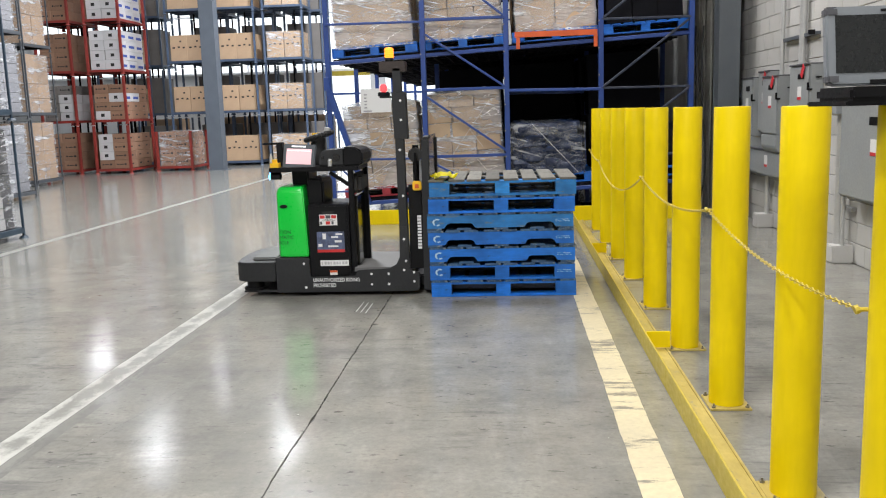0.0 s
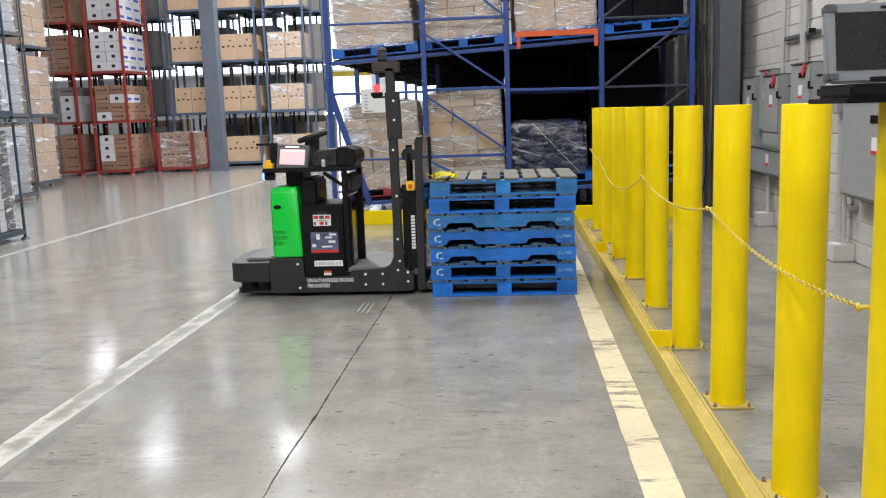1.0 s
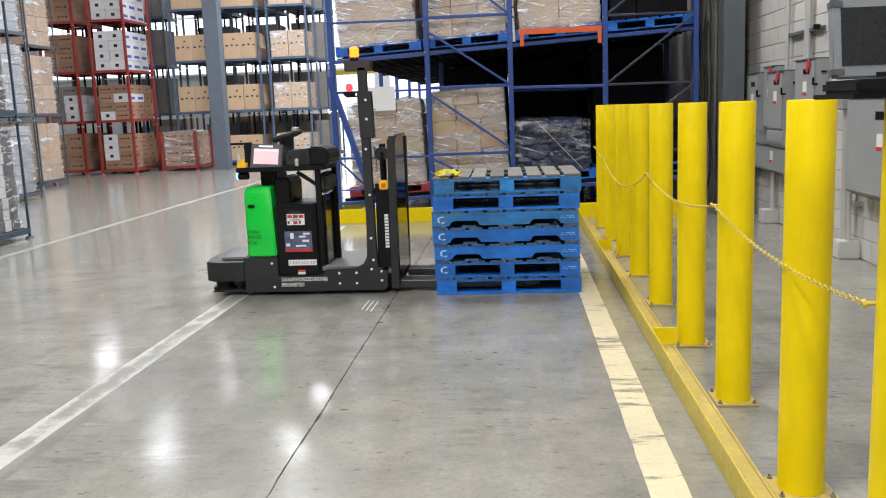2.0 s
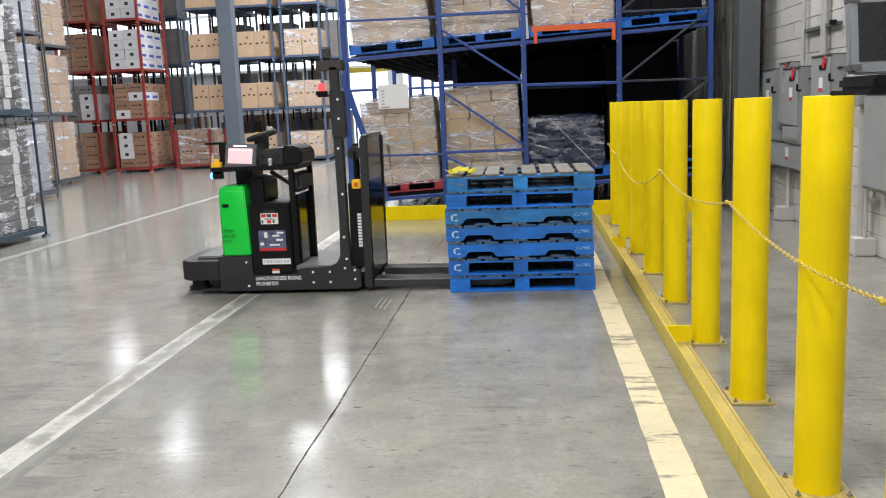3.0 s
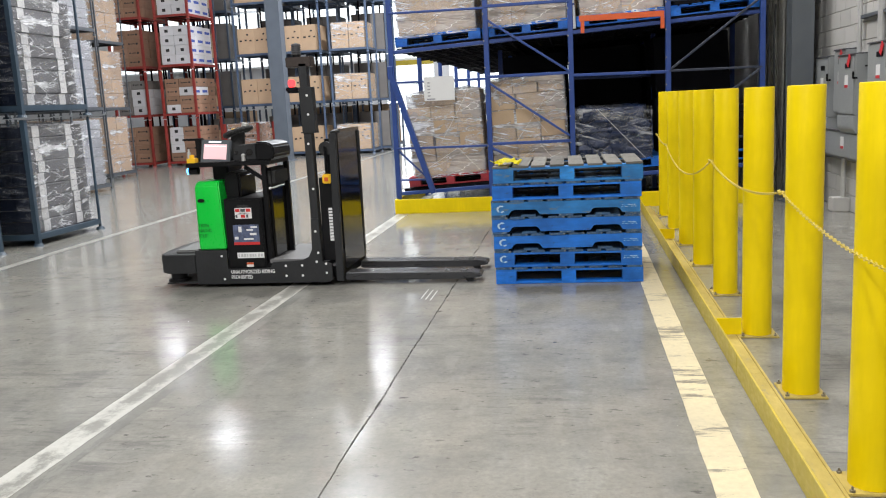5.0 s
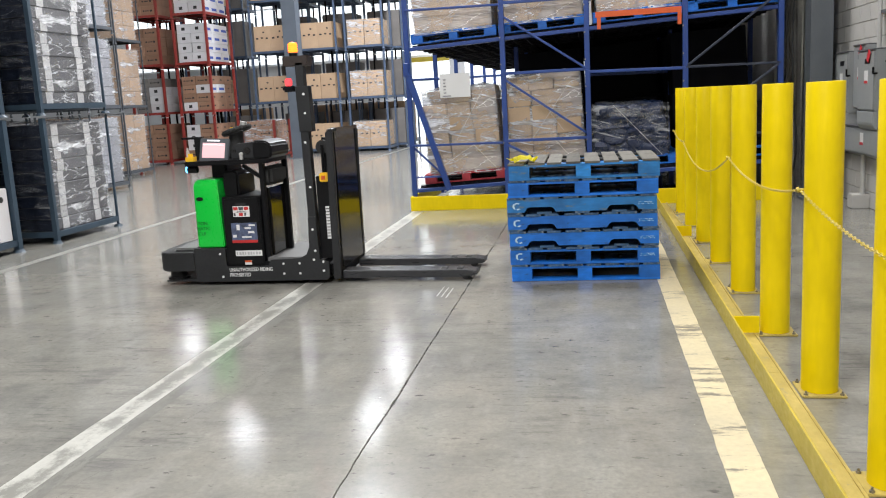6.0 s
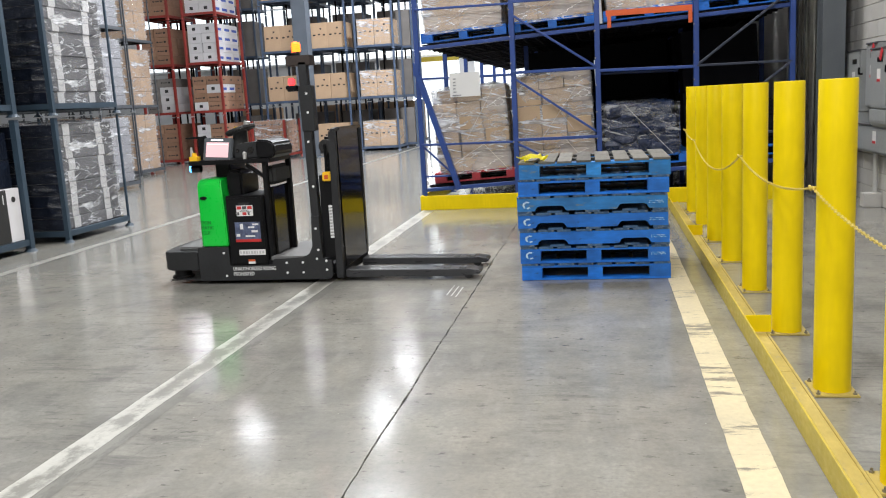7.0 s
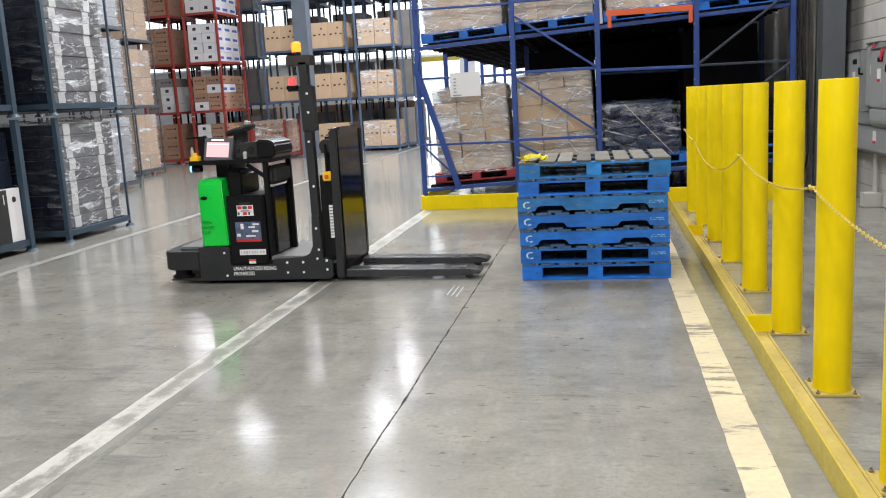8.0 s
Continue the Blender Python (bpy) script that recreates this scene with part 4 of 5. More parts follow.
    cover = add("front_cover", soft_edges(bm, 0.01, 3), M_GREEN, "bright green painted cover", True)
    bm = bmesh.new()
    bmesh.ops.create_cone(bm, cap_ends=True, segments=20, radius1=0.022, radius2=0.022, depth=0.006, matrix=Matrix.Translation((-1.265, TY0 + 0.021, 0.79)) @ Matrix.Rotation(radians(90), 4, "X") @ Matrix.Diagonal((1.5, 0.75, 1, 1)))
    add("grip_slot", bm, M_BLACK, "black oval slot", parent=cover)
    tilt = pose(0, 0, 0, 88.6, 0, 0)
    for k, txt in enumerate(("TION", "MATIC", "ICLE")):
        words("lettering", txt, 0.042, M_DKGREEN, cover, Matrix.Translation(Vector((-1.312, TY0 + 0.0085 + 0.0018 * (2 - k), 0.555 - 0.046 * k)) - TC) @ tilt, label="dark green capital lettering")
    # battery and control cabinet
    block("cabinet", (-1.055, TY0 + 0.02, 0.17, -0.70, TY1 - 0.34, 0.80), M_BLACK, 0.006, "black steel cabinet with stickers")
    block("cabinet_door", (-1.04, TY0 + 0.012, 0.19, -0.715, TY0 + 0.02, 0.785), M_BLACK, 0.003)
    ys = TY0 + 0.0095
    block("door_grip", (-0.93, ys, 0.715, -0.83, ys + 0.004, 0.74), M_RUBBER, 0.001)
    block("instruction_sticker", (-0.955, ys, 0.62, -0.80, ys + 0.002, 0.715), M_STICKER, 0, "white sticker with red and black print")
    for i in range(3):
        x = -0.95 + 0.05 * i
        block("pictogram", (x, ys - 0.0012, 0.68, x + 0.042, ys, 0.708), M_STICKRED if i != 1 else M_CARDG, 0, "red or grey pictogram")
        block("pictogram", (x, ys - 0.0012, 0.628, x + 0.018 + 0.02 * (i % 2), ys, 0.655), M_CARDG if i != 1 else M_STICKRED, 0, "red or grey pictogram")
    for j in range(3):
        block("text_bar", (-0.93 + 0.01 * j, ys - 0.0012, 0.659 + 0.006 * j, -0.82 - 0.015 * j, ys, 0.662 + 0.006 * j), M_CARDG, 0, "small grey bar of print")
    block("warning_sticker", (-0.985, ys, 0.39, -0.745, ys + 0.002, 0.565), M_PHOTO, 0, "dark blue printed warning sticker")
    block("sticker_band", (-0.985, ys - 0.001, 0.385, -0.745, ys, 0.41), M_STICKRED, 0, "red sticker band")
    for c in ((-0.935, 0.50, -0.905, 0.55), (-0.83, 0.47, -0.77, 0.49), (-0.86, 0.51, -0.80, 0.525), (-0.975, 0.435, -0.94, 0.46), (-0.89, 0.43, -0.80, 0.445), (-0.82, 0.535, -0.76, 0.55)):
        block("sticker_shape", (c[0], ys - 0.001, c[1], c[2], ys, c[3]), M_STICKER, 0, "pale printed shape")
    block("name_strip", (-0.965, ys, 0.265, -0.715, ys + 0.002, 0.315), M_STICKER, 0, "white strip with grey print")
    bm = bmesh.new()
    for i in range(9):
        bx(bm, -0.955 + 0.026 * i, ys - 0.001, 0.277, -0.955 + 0.026 * i + (0.018 if i % 3 else 0.011), ys, 0.302)
    add("strip_print", bm, M_BAND, "grey printed bars")
    block("orange_sticker", (-0.885, ys, 0.185, -0.82, ys + 0.002, 0.225), M_STICKER, 0)
    block("orange_sticker_top", (-0.885, ys - 0.001, 0.207, -0.82, ys, 0.225), M_ORANGE, 0, "orange sticker half")
    for k, txt in enumerate(("UNAUTHORIZED RIDING", "PROHIBITED")):
        words("lettering", txt, 0.046, M_STICKER, e, Matrix.Translation(Vector((-1.035, TY0 - 0.001, 0.128 - 0.047 * k)) - TC) @ pose(0, 0, 0, 90, 0, 0) @ Matrix.Diagonal((0.78, 1, 1, 1)), label="white capital lettering", bold=0.0007)
    # operator side panels behind the cabinet
    block("backrest_panel", (-0.685, TY0 + 0.12, 0.25, -0.635, TY1 - 0.36, 0.86), M_GLOSSBLK, 0.008, "glossy black panel")
    block("panel_post", (-0.70, TY0 + 0.06, 0.17, -0.655, TY0 + 0.11, 1.09), M_BLACK, 0.006)
    block("panel_post", (-0.645, TY1 - 0.40, 0.22, -0.60, TY1 - 0.35, 1.09), M_BLACK, 0.006)
    block("back_cushion", (-0.70, TY0 + 0.10, 0.88, -0.60, TY1 - 0.38, 1.05), M_RUBBER, 0.03, "padded black backrest cushion")
    for y in (TY0 + 0.12, TY1 - 0.46):
        block("reflector", (-0.705, y, 0.93, -0.70, y + 0.05, 0.945), M_STICKER, 0.001)
    # drive unit and steering column under the tray
    bm = bmesh.new()
    prism(bm, [(-1.05, 0.62), (-0.98, 0.70), (-0.93, 0.80), (-0.93, 1.0), (-0.97, 1.03), (-1.07, 1.02), (-1.085, 0.9)], TY0 + 0.13, TY1 - 0.36)
    add("steering_housing", soft_edges(bm, 0.02, 3), M_BLACK, smooth=True)
    block("column_neck", (-1.24, 7.35, 0.93, -1.09, 7.7, 1.085), M_BLACK, 0.015)
    bm = bmesh.new()
    beam(bm, (-0.86, TY0 + 0.1, 1.07), (-0.70, TY0 + 0.1, 0.96), 0.03, 0.03)
    add("tray_strut", bm, M_BLACK)
    # tray
    tray = block("tray", (-1.375, TY0 + 0.02, 1.085, -0.60, TY1 - 0.36, 1.125), M_BLACK, 0.006, "black steel console tray")
    # monitor
    mon = Matrix.Translation(Vector((-1.13, TY0 + 0.12, 1.215)) - TC) @ pose(0, 0, 0, -12, 3, -8) @ Matrix.Scale(1.17, 4)
    bm = bmesh.new()
    bx(bm, -0.125, 0, -0.09, 0.125, 0.03, 0.09)
    ob = part("monitor", soft_edges(bm, 0.006), M_DARKCOL, e, "tilted operator touch screen", True, mon)
    bm = bmesh.new()
    bx(bm, -0.098, -0.003, -0.06, 0.098, -0.001, 0.055)
    part("screen", bm, M_SCREEN, ob, "lit pink screen")
    bm = bmesh.new()
    bx(bm, -0.06, -0.005, 0.066, 0.05, -0.003, 0.078)
    bx(bm, -0.09, -0.005, 0.037, 0.09, -0.0035, 0.042)
    part("screen_bar", bm, M_SCREENBAR, ob, "white title bar")
    block("monitor_foot", (-1.2, TY0 + 0.13, 1.12, -1.06, TY0 + 0.25, 1.14), M_BLACK, 0.003)
    # steering wheel
    bm = bmesh.new()
    c = Vector((-1.0, 7.45, 1.375))
    ax = pose(0, 0, 0, 0, -16, 0)
    for i in range(28):
        a, b = 2 * math.pi * i / 28, 2 * math.pi * (i + 1) / 28
        rod(bm, c + ax @ Vector((0.12 * math.cos(a), 0.12 * math.sin(a), 0)), c + ax @ Vector((0.12 * math.cos(b), 0.12 * math.sin(b), 0)), 0.023, seg=8)
    rod(bm, c + ax @ Vector((-0.12, 0, 0)), c + ax @ Vector((0.12, 0, 0)), 0.014, seg=8)
    rod(bm, c, c - Vector((0.03, 0, 0.26)), 0.06, 0.08, 16)
    wheel = add("steering_wheel", bm, M_RUBBER, "black steering wheel with a knob", True)
    bm = bmesh.new()
    rod(bm, c + Vector((0.085, -0.05, 0.03)), c + Vector((0.095, -0.05, 0.075)), 0.03, seg=16)
    add("steering_knob", bm, M_CONDUIT, smooth=True, parent=wheel)
    bm = bmesh.new()
    rod(bm, c + Vector((-0.02, 0.0, 0.012)), c + Vector((-0.02, 0.0, 0.03)), 0.04, seg=16)
    add("hub_badge", bm, M_LABELYEL, "yellow hub badge", parent=wheel)
    # control hood with dials
    bm = bmesh.new()
    prism(bm, [(-0.95, 1.125), (-0.60, 1.125), (-0.575, 1.16), (-0.58, 1.24), (-0.61, 1.27), (-0.70, 1.275), (-0.91, 1.262), (-0.935, 1.235)], TY0 + 0.06, TY1 - 0.40)
    hood = add("control_hood", soft_edges(bm, 0.012, 2), M_CHAR, "dark grey control hood", True)
    bm = bmesh.new()
    prism(bm, [(-0.735, 1.12), (-0.585, 1.12), (-0.555, 1.16), (-0.565, 1.245), (-0.61, 1.28), (-0.735, 1.288)], TY0 + 0.045, TY1 - 0.39)
    add("hood_cap", soft_edges(bm, 0.015, 3), M_BLACK, "black rounded hood cap", True, parent=hood)
    for x, r in ((-0.79, 0.03), (-0.91, 0.015)):
        bm = bmesh.new()
        rod(bm, (x, TY0 + 0.062, 1.2), (x, TY0 + 0.05, 1.2), r, seg=20)
        add("dial", bm, M_GLOSSBLK, smooth=True, parent=hood)
    bm = bmesh.new()
    rod(bm, (-0.845, TY0 + 0.05, 1.125), (-0.845, TY0 + 0.05, 1.165), 0.018, seg=14)
    bmesh.ops.create_uvsphere(bm, u_segments=14, v_segments=8, radius=0.02, matrix=Matrix.Translation((-0.845, TY0 + 0.05, 1.17)))
    add("push_button", bm, M_CONDUIT, "pale green push button", True)
    # camera arm, bottle and stop button at the tray's front
    block("sensor_arm", (-1.47, TY0 + 0.2, 1.315, -1.3, TY0 + 0.25, 1.335), M_BLACK, 0.003)
    block("sensor_mast", (-1.345, TY0 + 0.19, 1.12, -1.29, TY0 + 0.27, 1.335), M_BLACK, 0.006)
    bm = bmesh.new()
    rod(bm, (-1.37, TY0 + 0.1, 1.125), (-1.37, TY0 + 0.1, 1.22), 0.018, 0.014, 14)
    rod(bm, (-1.37, TY0 + 0.1, 1.22), (-1.37, TY0 + 0.1, 1.245), 0.009, seg=10)
    add("spray_bottle", bm, M_CONDUIT, "small pale bottle in a holder", True)
    bm = bmesh.new()
    bx(bm, -1.365, TY0 + 0.03, 1.125, -1.29, TY0 + 0.1, 1.165)
    rod(bm, (-1.33, TY0 + 0.065, 1.165), (-1.33, TY0 + 0.065, 1.195), 0.022, seg=14)
    add("stop_button", bm, M_LABELYEL, "yellow stop button housing", True)
    bm = bmesh.new()
    rod(bm, (-1.375, TY0 + 0.09, 1.05), (-1.29, TY0 + 0.09, 1.05), 0.032, seg=18)
    lamp = add("marker_lamp", bm, M_BLACK, smooth=True)
    bm = bmesh.new()
    rod(bm, (-1.39, TY0 + 0.09, 1.05), (-1.375, TY0 + 0.09, 1.05), 0.028, seg=18)
    add("lens", bm, M_BLUELIGHT, "lit blue lens", True, parent=lamp)
    # mast: two channel rails, cross heads, chain side and cover
    for y0, y1 in ((TY0 + 0.02, TY0 + 0.10), ):
        bm = bmesh.new()
        prism(bm, [(-0.262, 0.2), (-0.190, 0.2), (-0.205, 1.93), (-0.277, 1.93)], y0, y1)
        add("mast_rail", soft_edges(bm, 0.004, 1), M_CHAR)
        bm = bmesh.new()
        prism(bm, [(-0.277, 1.34), (-0.16, 1.34), (-0.17, 1.73), (-0.287, 1.73)], y0 - 0.008, y1 + 0.008)
        add("mast_sleeve", soft_edges(bm, 0.004, 1), M_CHAR)
    for x, z in ((-0.235, 0.22), (-0.215, 0.30), (-0.226, 0.49), (-0.222, 0.86), (-0.235, 1.25), (-0.215, 1.5), (-0.215, 1.66), (-0.15, 0.12), (-0.15, 0.2),
                 (-0.52, 0.1), (-0.52, 0.19), (-0.37, 0.1), (-0.37, 0.19), (-1.11, 0.29), (-1.1, 0.08)):
        bm = bmesh.new()
        yb = TY0 - 0.004 if z < 0.55 else (TY0 + 0.008 if z > 1.4 else TY0 + 0.016)
        rod(bm, (x, yb, z), (x, yb + 0.01, z), 0.011, seg=10)
        add("bolt_head", bm, M_STICKER, "pale bolt head", True)
    bm = bmesh.new()
    prism(bm, [(-0.185, 0.22), (-0.07, 0.22), (-0.058, 0.34), (-0.07, 0.95), (-0.18, 0.95)], TY0 + 0.06, TY0 + 0.12)
    plate = add("chain_cover", soft_edges(bm, 0.004, 1), M_BLACK)
    bm = bmesh.new()
    for i in range(11):
        z = 0.685 - i * 0.027
        bx(bm, -0.112, TY0 + 0.0585, z - 0.02, -0.078, TY0 + 0.0605, z)
        bx(bm, -0.103, TY0 + 0.058, z - 0.013, -0.087 + 0.004 * (i % 3), TY0 + 0.0584, z - 0.006)
    add("maker_mark", bm, M_STICKER, "white vertical maker's mark as bars", parent=plate)
    bm = bmesh.new()
    rod(bm, (-0.125, 7.3, 0.3), (-0.125, 7.3, 1.28), 0.028, seg=14)
    rod(bm, (-0.115, TY0 + 0.09, 0.95), (-0.115, TY0 + 0.09, 1.22), 0.012, seg=10)
    add("lift_cylinder", bm, M_BLACK, smooth=True)
    bm = bmesh.new()
    rod(bm, (-0.12, TY0 + 0.12, 1.2), (-0.12, TY0 + 0.16, 1.2), 0.06, seg=24)
    add("chain_pulley", bm, M_RUBBER, smooth=True)
    block("switch_box", (-0.14, TY0 + 0.03, 0.90, -0.065, TY0 + 0.09, 0.98), M_LABELYEL, 0.008, "yellow plastic switch box")
    block("switch_face", (-0.12, TY0 + 0.026, 0.92, -0.085, TY0 + 0.031, 0.955), M_ORANGE, 0.002)
    # lamp head
    head = block("lamp_head", (-0.385, TY0 + 0.02, 1.90, -0.165, TY0 + 0.16, 1.985), M_BROWNBLK, 0.006, "dark bracket plate under the beacon")
    bm = bmesh.new()
    rod(bm, (-0.305, TY0 + 0.09, 1.985), (-0.305, TY0 + 0.09, 2.003), 0.036, seg=18)
    add("beacon_base", bm, M_BLACK, smooth=True)
    block("lamp_bracket", (-0.39, TY0 + 0.03, 1.685, -0.24, TY0 + 0.1, 1.70), M_BLACK, 0.003)
    block("warning_lamp", (-0.405, TY0 + 0.03, 1.70, -0.31, TY0 + 0.1, 1.735), M_CARDK, 0.006, "dark grey warning lamp base")
    block("warning_lens", (-0.385, TY0 + 0.04, 1.735, -0.33, TY0 + 0.09, 1.80), M_REDLIGHT, 0.01, "lit red warning lens")
    bm = bmesh.new()
    for k in range(8):
        a, b = k / 8, (k + 1) / 8
        p = [Vector((-0.29 + 0.09 * t, TY0 + 0.06, 1.70 - 0.11 * math.sin(math.pi * t * 0.6))) for t in (a, b)]
        rod(bm, p[0], p[1], 0.004, seg=6)
    add("lamp_cable", bm, M_RUBBER, smooth=True)
    # fork carriage and load guard
    for y in (TY0 + 0.03, TY1 - 0.06):
        bm = bmesh.new()
        beam(bm, (-0.035, y, 0.04), (-0.02, y, 1.33), 0.04, 0.065, (1, 0, 0))
        add("carriage_post", soft_edges(bm, 0.006), M_CHAR, smooth=True)
    bm = bmesh.new()
    beam(bm, (-0.02, TY0 + 0.03, 1.335), (-0.012, TY0 + 0.16, 1.348), 0.05, 0.03)
    add("guard_top_bar", soft_edges(bm, 0.006), M_CHAR, smooth=True)
    block("load_guard", (-0.02, TY0 + 0.12, 0.12, -0.004, TY1, 1.36), M_GLOSSBLK, 0.006, "large glossy black load guard panel")
    block("carriage_plate", (-0.06, TY0 + 0.05, 0.05, -0.01, TY1 - 0.03, 0.30), M_BLACK, 0.006)
    block("carriage_link", (-0.16, TY0 + 0.1, 0.06, -0.05, TY1 - 0.1, 0.16), M_BLACK, 0.01)
    for y in (TY0 + 0.06, TY1 - 0.27):
        bm = bmesh.new()
        o = [(0.0, 0.035), (1.05, 0.03), (1.19, 0.04), (1.215, 0.055), (1.20, 0.075), (1.12, 0.088), (0.0, 0.105)]
        prism(bm, o, y, y + 0.19)
        fork = add("fork", soft_edges(bm, 0.008), M_FORK, "worn dark steel fork", True)
        for x in (0.88, 1.02):
            block("fork_slot", (x, y + 0.04, 0.0895, x + 0.055, y + 0.15, 0.0935), M_RUBBER, 0, parent=fork)
        bm = bmesh.new()
        rod(bm, (0, -0.07, 0), (0, 0.07, 0), 0.035, seg=20)
        part("load_wheel", bm, M_RUBBER, e, "black load wheel", True, Matrix.Translation(Vector((1.1, y + 0.095, 0.035)) - TC))
    for y in (7.45, 7.61):
        bm = bmesh.new()
        rod(bm, (0, -0.06, 0), (0, 0.06, 0), 0.1, seg=28)
        part("drive_wheel", bm, M_RUBBER, e, "black drive wheel", True, Matrix.Translation(Vector((-1.2, y, 0.1)) - TC))
    # beacon: ringed column, one half lit, turned about an upright axis to imitate a strobe
    bm = bmesh.new()
    prof = [(0.036, 0.0)]
    for k in range(5):
        prof += [(0.037, 0.006 + k * 0.017), (0.043, 0.008 + k * 0.017), (0.043, 0.013 + k * 0.017), (0.037, 0.016 + k * 0.017)]
    prof += [(0.034, 0.095), (0.0, 0.103)]
    n = len(prof)
    for i in range(24):
        a = 2 * math.pi * i / 24
        for r, z in prof:
            bm.verts.new((r * math.cos(a), r * math.sin(a), z))
    bm.verts.ensure_lookup_table()
    for i in range(24):
        for k in range(n - 1):
            f = bm.faces.new([bm.verts[q] for q in (i * n + k, (i + 1) % 24 * n + k, (i + 1) % 24 * n + k + 1, i * n + k + 1)])
            f.material_index = 1 if i >= 13 and k > 2 else 0
    beacon = part("beacon_lamp", bm, [M_CARDG, M_AMBER], e, "flashing beacon, imitated by turning an amber lit half", False, Matrix.Translation(Vector((-0.305, TY0 + 0.09, 2.003)) - TC))
    return e, beacon


truck, beacon = build_truck()

# ---- stacking racks with cartons ----


def stack_rack(w, d, h, material, label, group, at, pickets=0, post_w=0.06, rear_w=None):
    """Steel stacking frame: base, four corner posts with cups, back pickets."""
    e = empty("stacking_rack", at, label, "stacking rack", group)
    for x in (-w / 2, w / 2):
        for y in (-d / 2, d / 2):
            bm = bmesh.new()
            pw = rear_w if rear_w and y > 0 else post_w
            beam(bm, (x, y, 0.03), (x, y, h - 0.03), pw, pw, (0, 1, 0))
            part("post", bm, material, e)
            bm = bmesh.new()
            rod(bm, (x, y, 0), (x, y, 0.035), post_w * 1.1, post_w * 0.7, 12)
            part("foot_cup", bm, material, e)
    for x in (-w / 2, w / 2):
        box_part("base_rail", material, e, (x - 0.025, -d / 2 + 0.03, 0.08, x + 0.025, d / 2 - 0.03, 0.15))
    for y in (-d / 2, 0, d / 2):
        box_part("base_rail", material, e, (-w / 2 + 0.03, y - 0.025, 0.08, w / 2 - 0.03, y + 0.025, 0.15))
    # Near-black sheet added so that no light leaks down under the load.
    box_part("deck_plate", M_RACKDARK, e, (-w / 2 + 0.03, -d / 2 + 0.03, 0.1505, w / 2 - 0.03, d / 2 - 0.03, 0.1525))
    for k in range(pickets):
        x = -w / 2 + w * (k + 1) / (pickets + 1) + 0.12 * math.sin(7.3 * k + 3.1 * at.translation.x + at.translation.z)
        bm = bmesh.new()
        rod(bm, (x, d / 2 - 0.02, h * 0.45), (x, d / 2 - 0.02, h + 0.1), 0.03, seg=6)
        part("picket", bm, M_RACKDARK, e)
    return e


PRINTS = {}


def print_on(c, key, rects, material, y=-0.002, side=False, w=0.0):
    """Printed marks on the front (or right side) of a carton, each a piece of its own."""
    for r, (a, b, p, q) in enumerate(rects):
        k = (key, side, r)
        if k not in PRINTS:
            bm = bmesh.new()
            if side:
                bx(bm, w - 0.001, a, b, w + 0.003, p, q)
            else:
                bx(bm, a, y - 0.001, b, p, 0.001, q)
            PRINTS[k] = mesh_from("print", bm, material)
        put("print", PRINTS[k], c)


def marks_red(c, w, d, h, m, right, front):
    if m is M_CARDW:
        r = [(w * 0.36, h * 0.35, w * 0.6, h * 0.7)]
        key = "square"
    else:
        r = [(w * 0.15, h * 0.42, w * 0.25, h * 0.58), (w * 0.3, h * 0.45, w * 0.62, h * 0.54), (w * 0.68, h * 0.40, w * 0.82, h * 0.6)]
        key = "grips"
    if front:
        print_on(c, key + str(round(w * 100)), r, M_TAPE)
    if right:
        if m is M_CARDW:
            print_on(c, "panel" + str(round(d * 100)), [(d * 0.2, h * 0.3, d * 0.85, h * 0.6)], M_BLUEINK, side=True, w=w)
        else:
            print_on(c, key + "s" + str(round(d * 100)), [(d * 0.4, h * 0.42, d * 0.62, h * 0.58)], M_TAPE, side=True, w=w)


def marks_holes(c, w, d, h, m, right, front):
    if front:
        s = 0.035
        r = [(w * fx - s * k, h * fz - s * 0.7, w * fx + s * k, h * fz + s * 0.7) for fx, fz, k in ((0.2, 0.52, 1.2), (0.5, 0.54, 1.0), (0.8, 0.52, 1.0), (0.62, 0.76, 0.9))]
        print_on(c, "holes" + str(round(w * 100)) + m.name, r, M_TAPE)


def marks_bands(c, w, d, h, m, right, front):
    # A black panel over each front paints in the shade between the racks.
    if front:
        bm = bmesh.new()
        bx(bm, 0.004, -0.006, 0.004, w - 0.004, 0.001, h - 0.004)
        part("end_panel", bm, M_BAG, c, "black panel that puts shade on the carton front")
    if right:
        for f in (0.22, 0.76):
            rng = random.Random(c.name + str(f))
            o = rng.uniform(-0.03, 0.03)
            bm = bmesh.new()
            bx(bm, w - 0.001, d * f - 0.07 + o, 0.002, w + 0.006, d * f + 0.07 + o, h)
            part("paper_band", bm, M_BAND, c, "pale grey paper band")


def stacked(x, y, z0, w, d, level, n, rack_mat, carton_mat, grid, fill, name, load_label, group, marks=None, wrap=True, pickets=0, seed=1, post_w=0.06, patterns=None, rear_w=None):
    """n loaded stacking racks on one another; (x, y) is the centre."""
    for k in range(n):
        z = z0 + k * level
        stack_rack(w, d, level, rack_mat, name, group, pose(x, y, z), pickets, post_w, rear_w)
        carton_load(pose(x, y, z + 0.153), w - 0.14, d - 0.12, fill if not isinstance(fill, list) else fill[k], *grid, carton_mat[k % len(carton_mat)] if isinstance(carton_mat[0], list) else carton_mat,
                    load_label, group + " loads", wrap, seed + k, marks, 0.01, patterns[k] if patterns else None)


# grey racks beside the aisle
SLATE = "slate blue steel stacking rack with round feet"
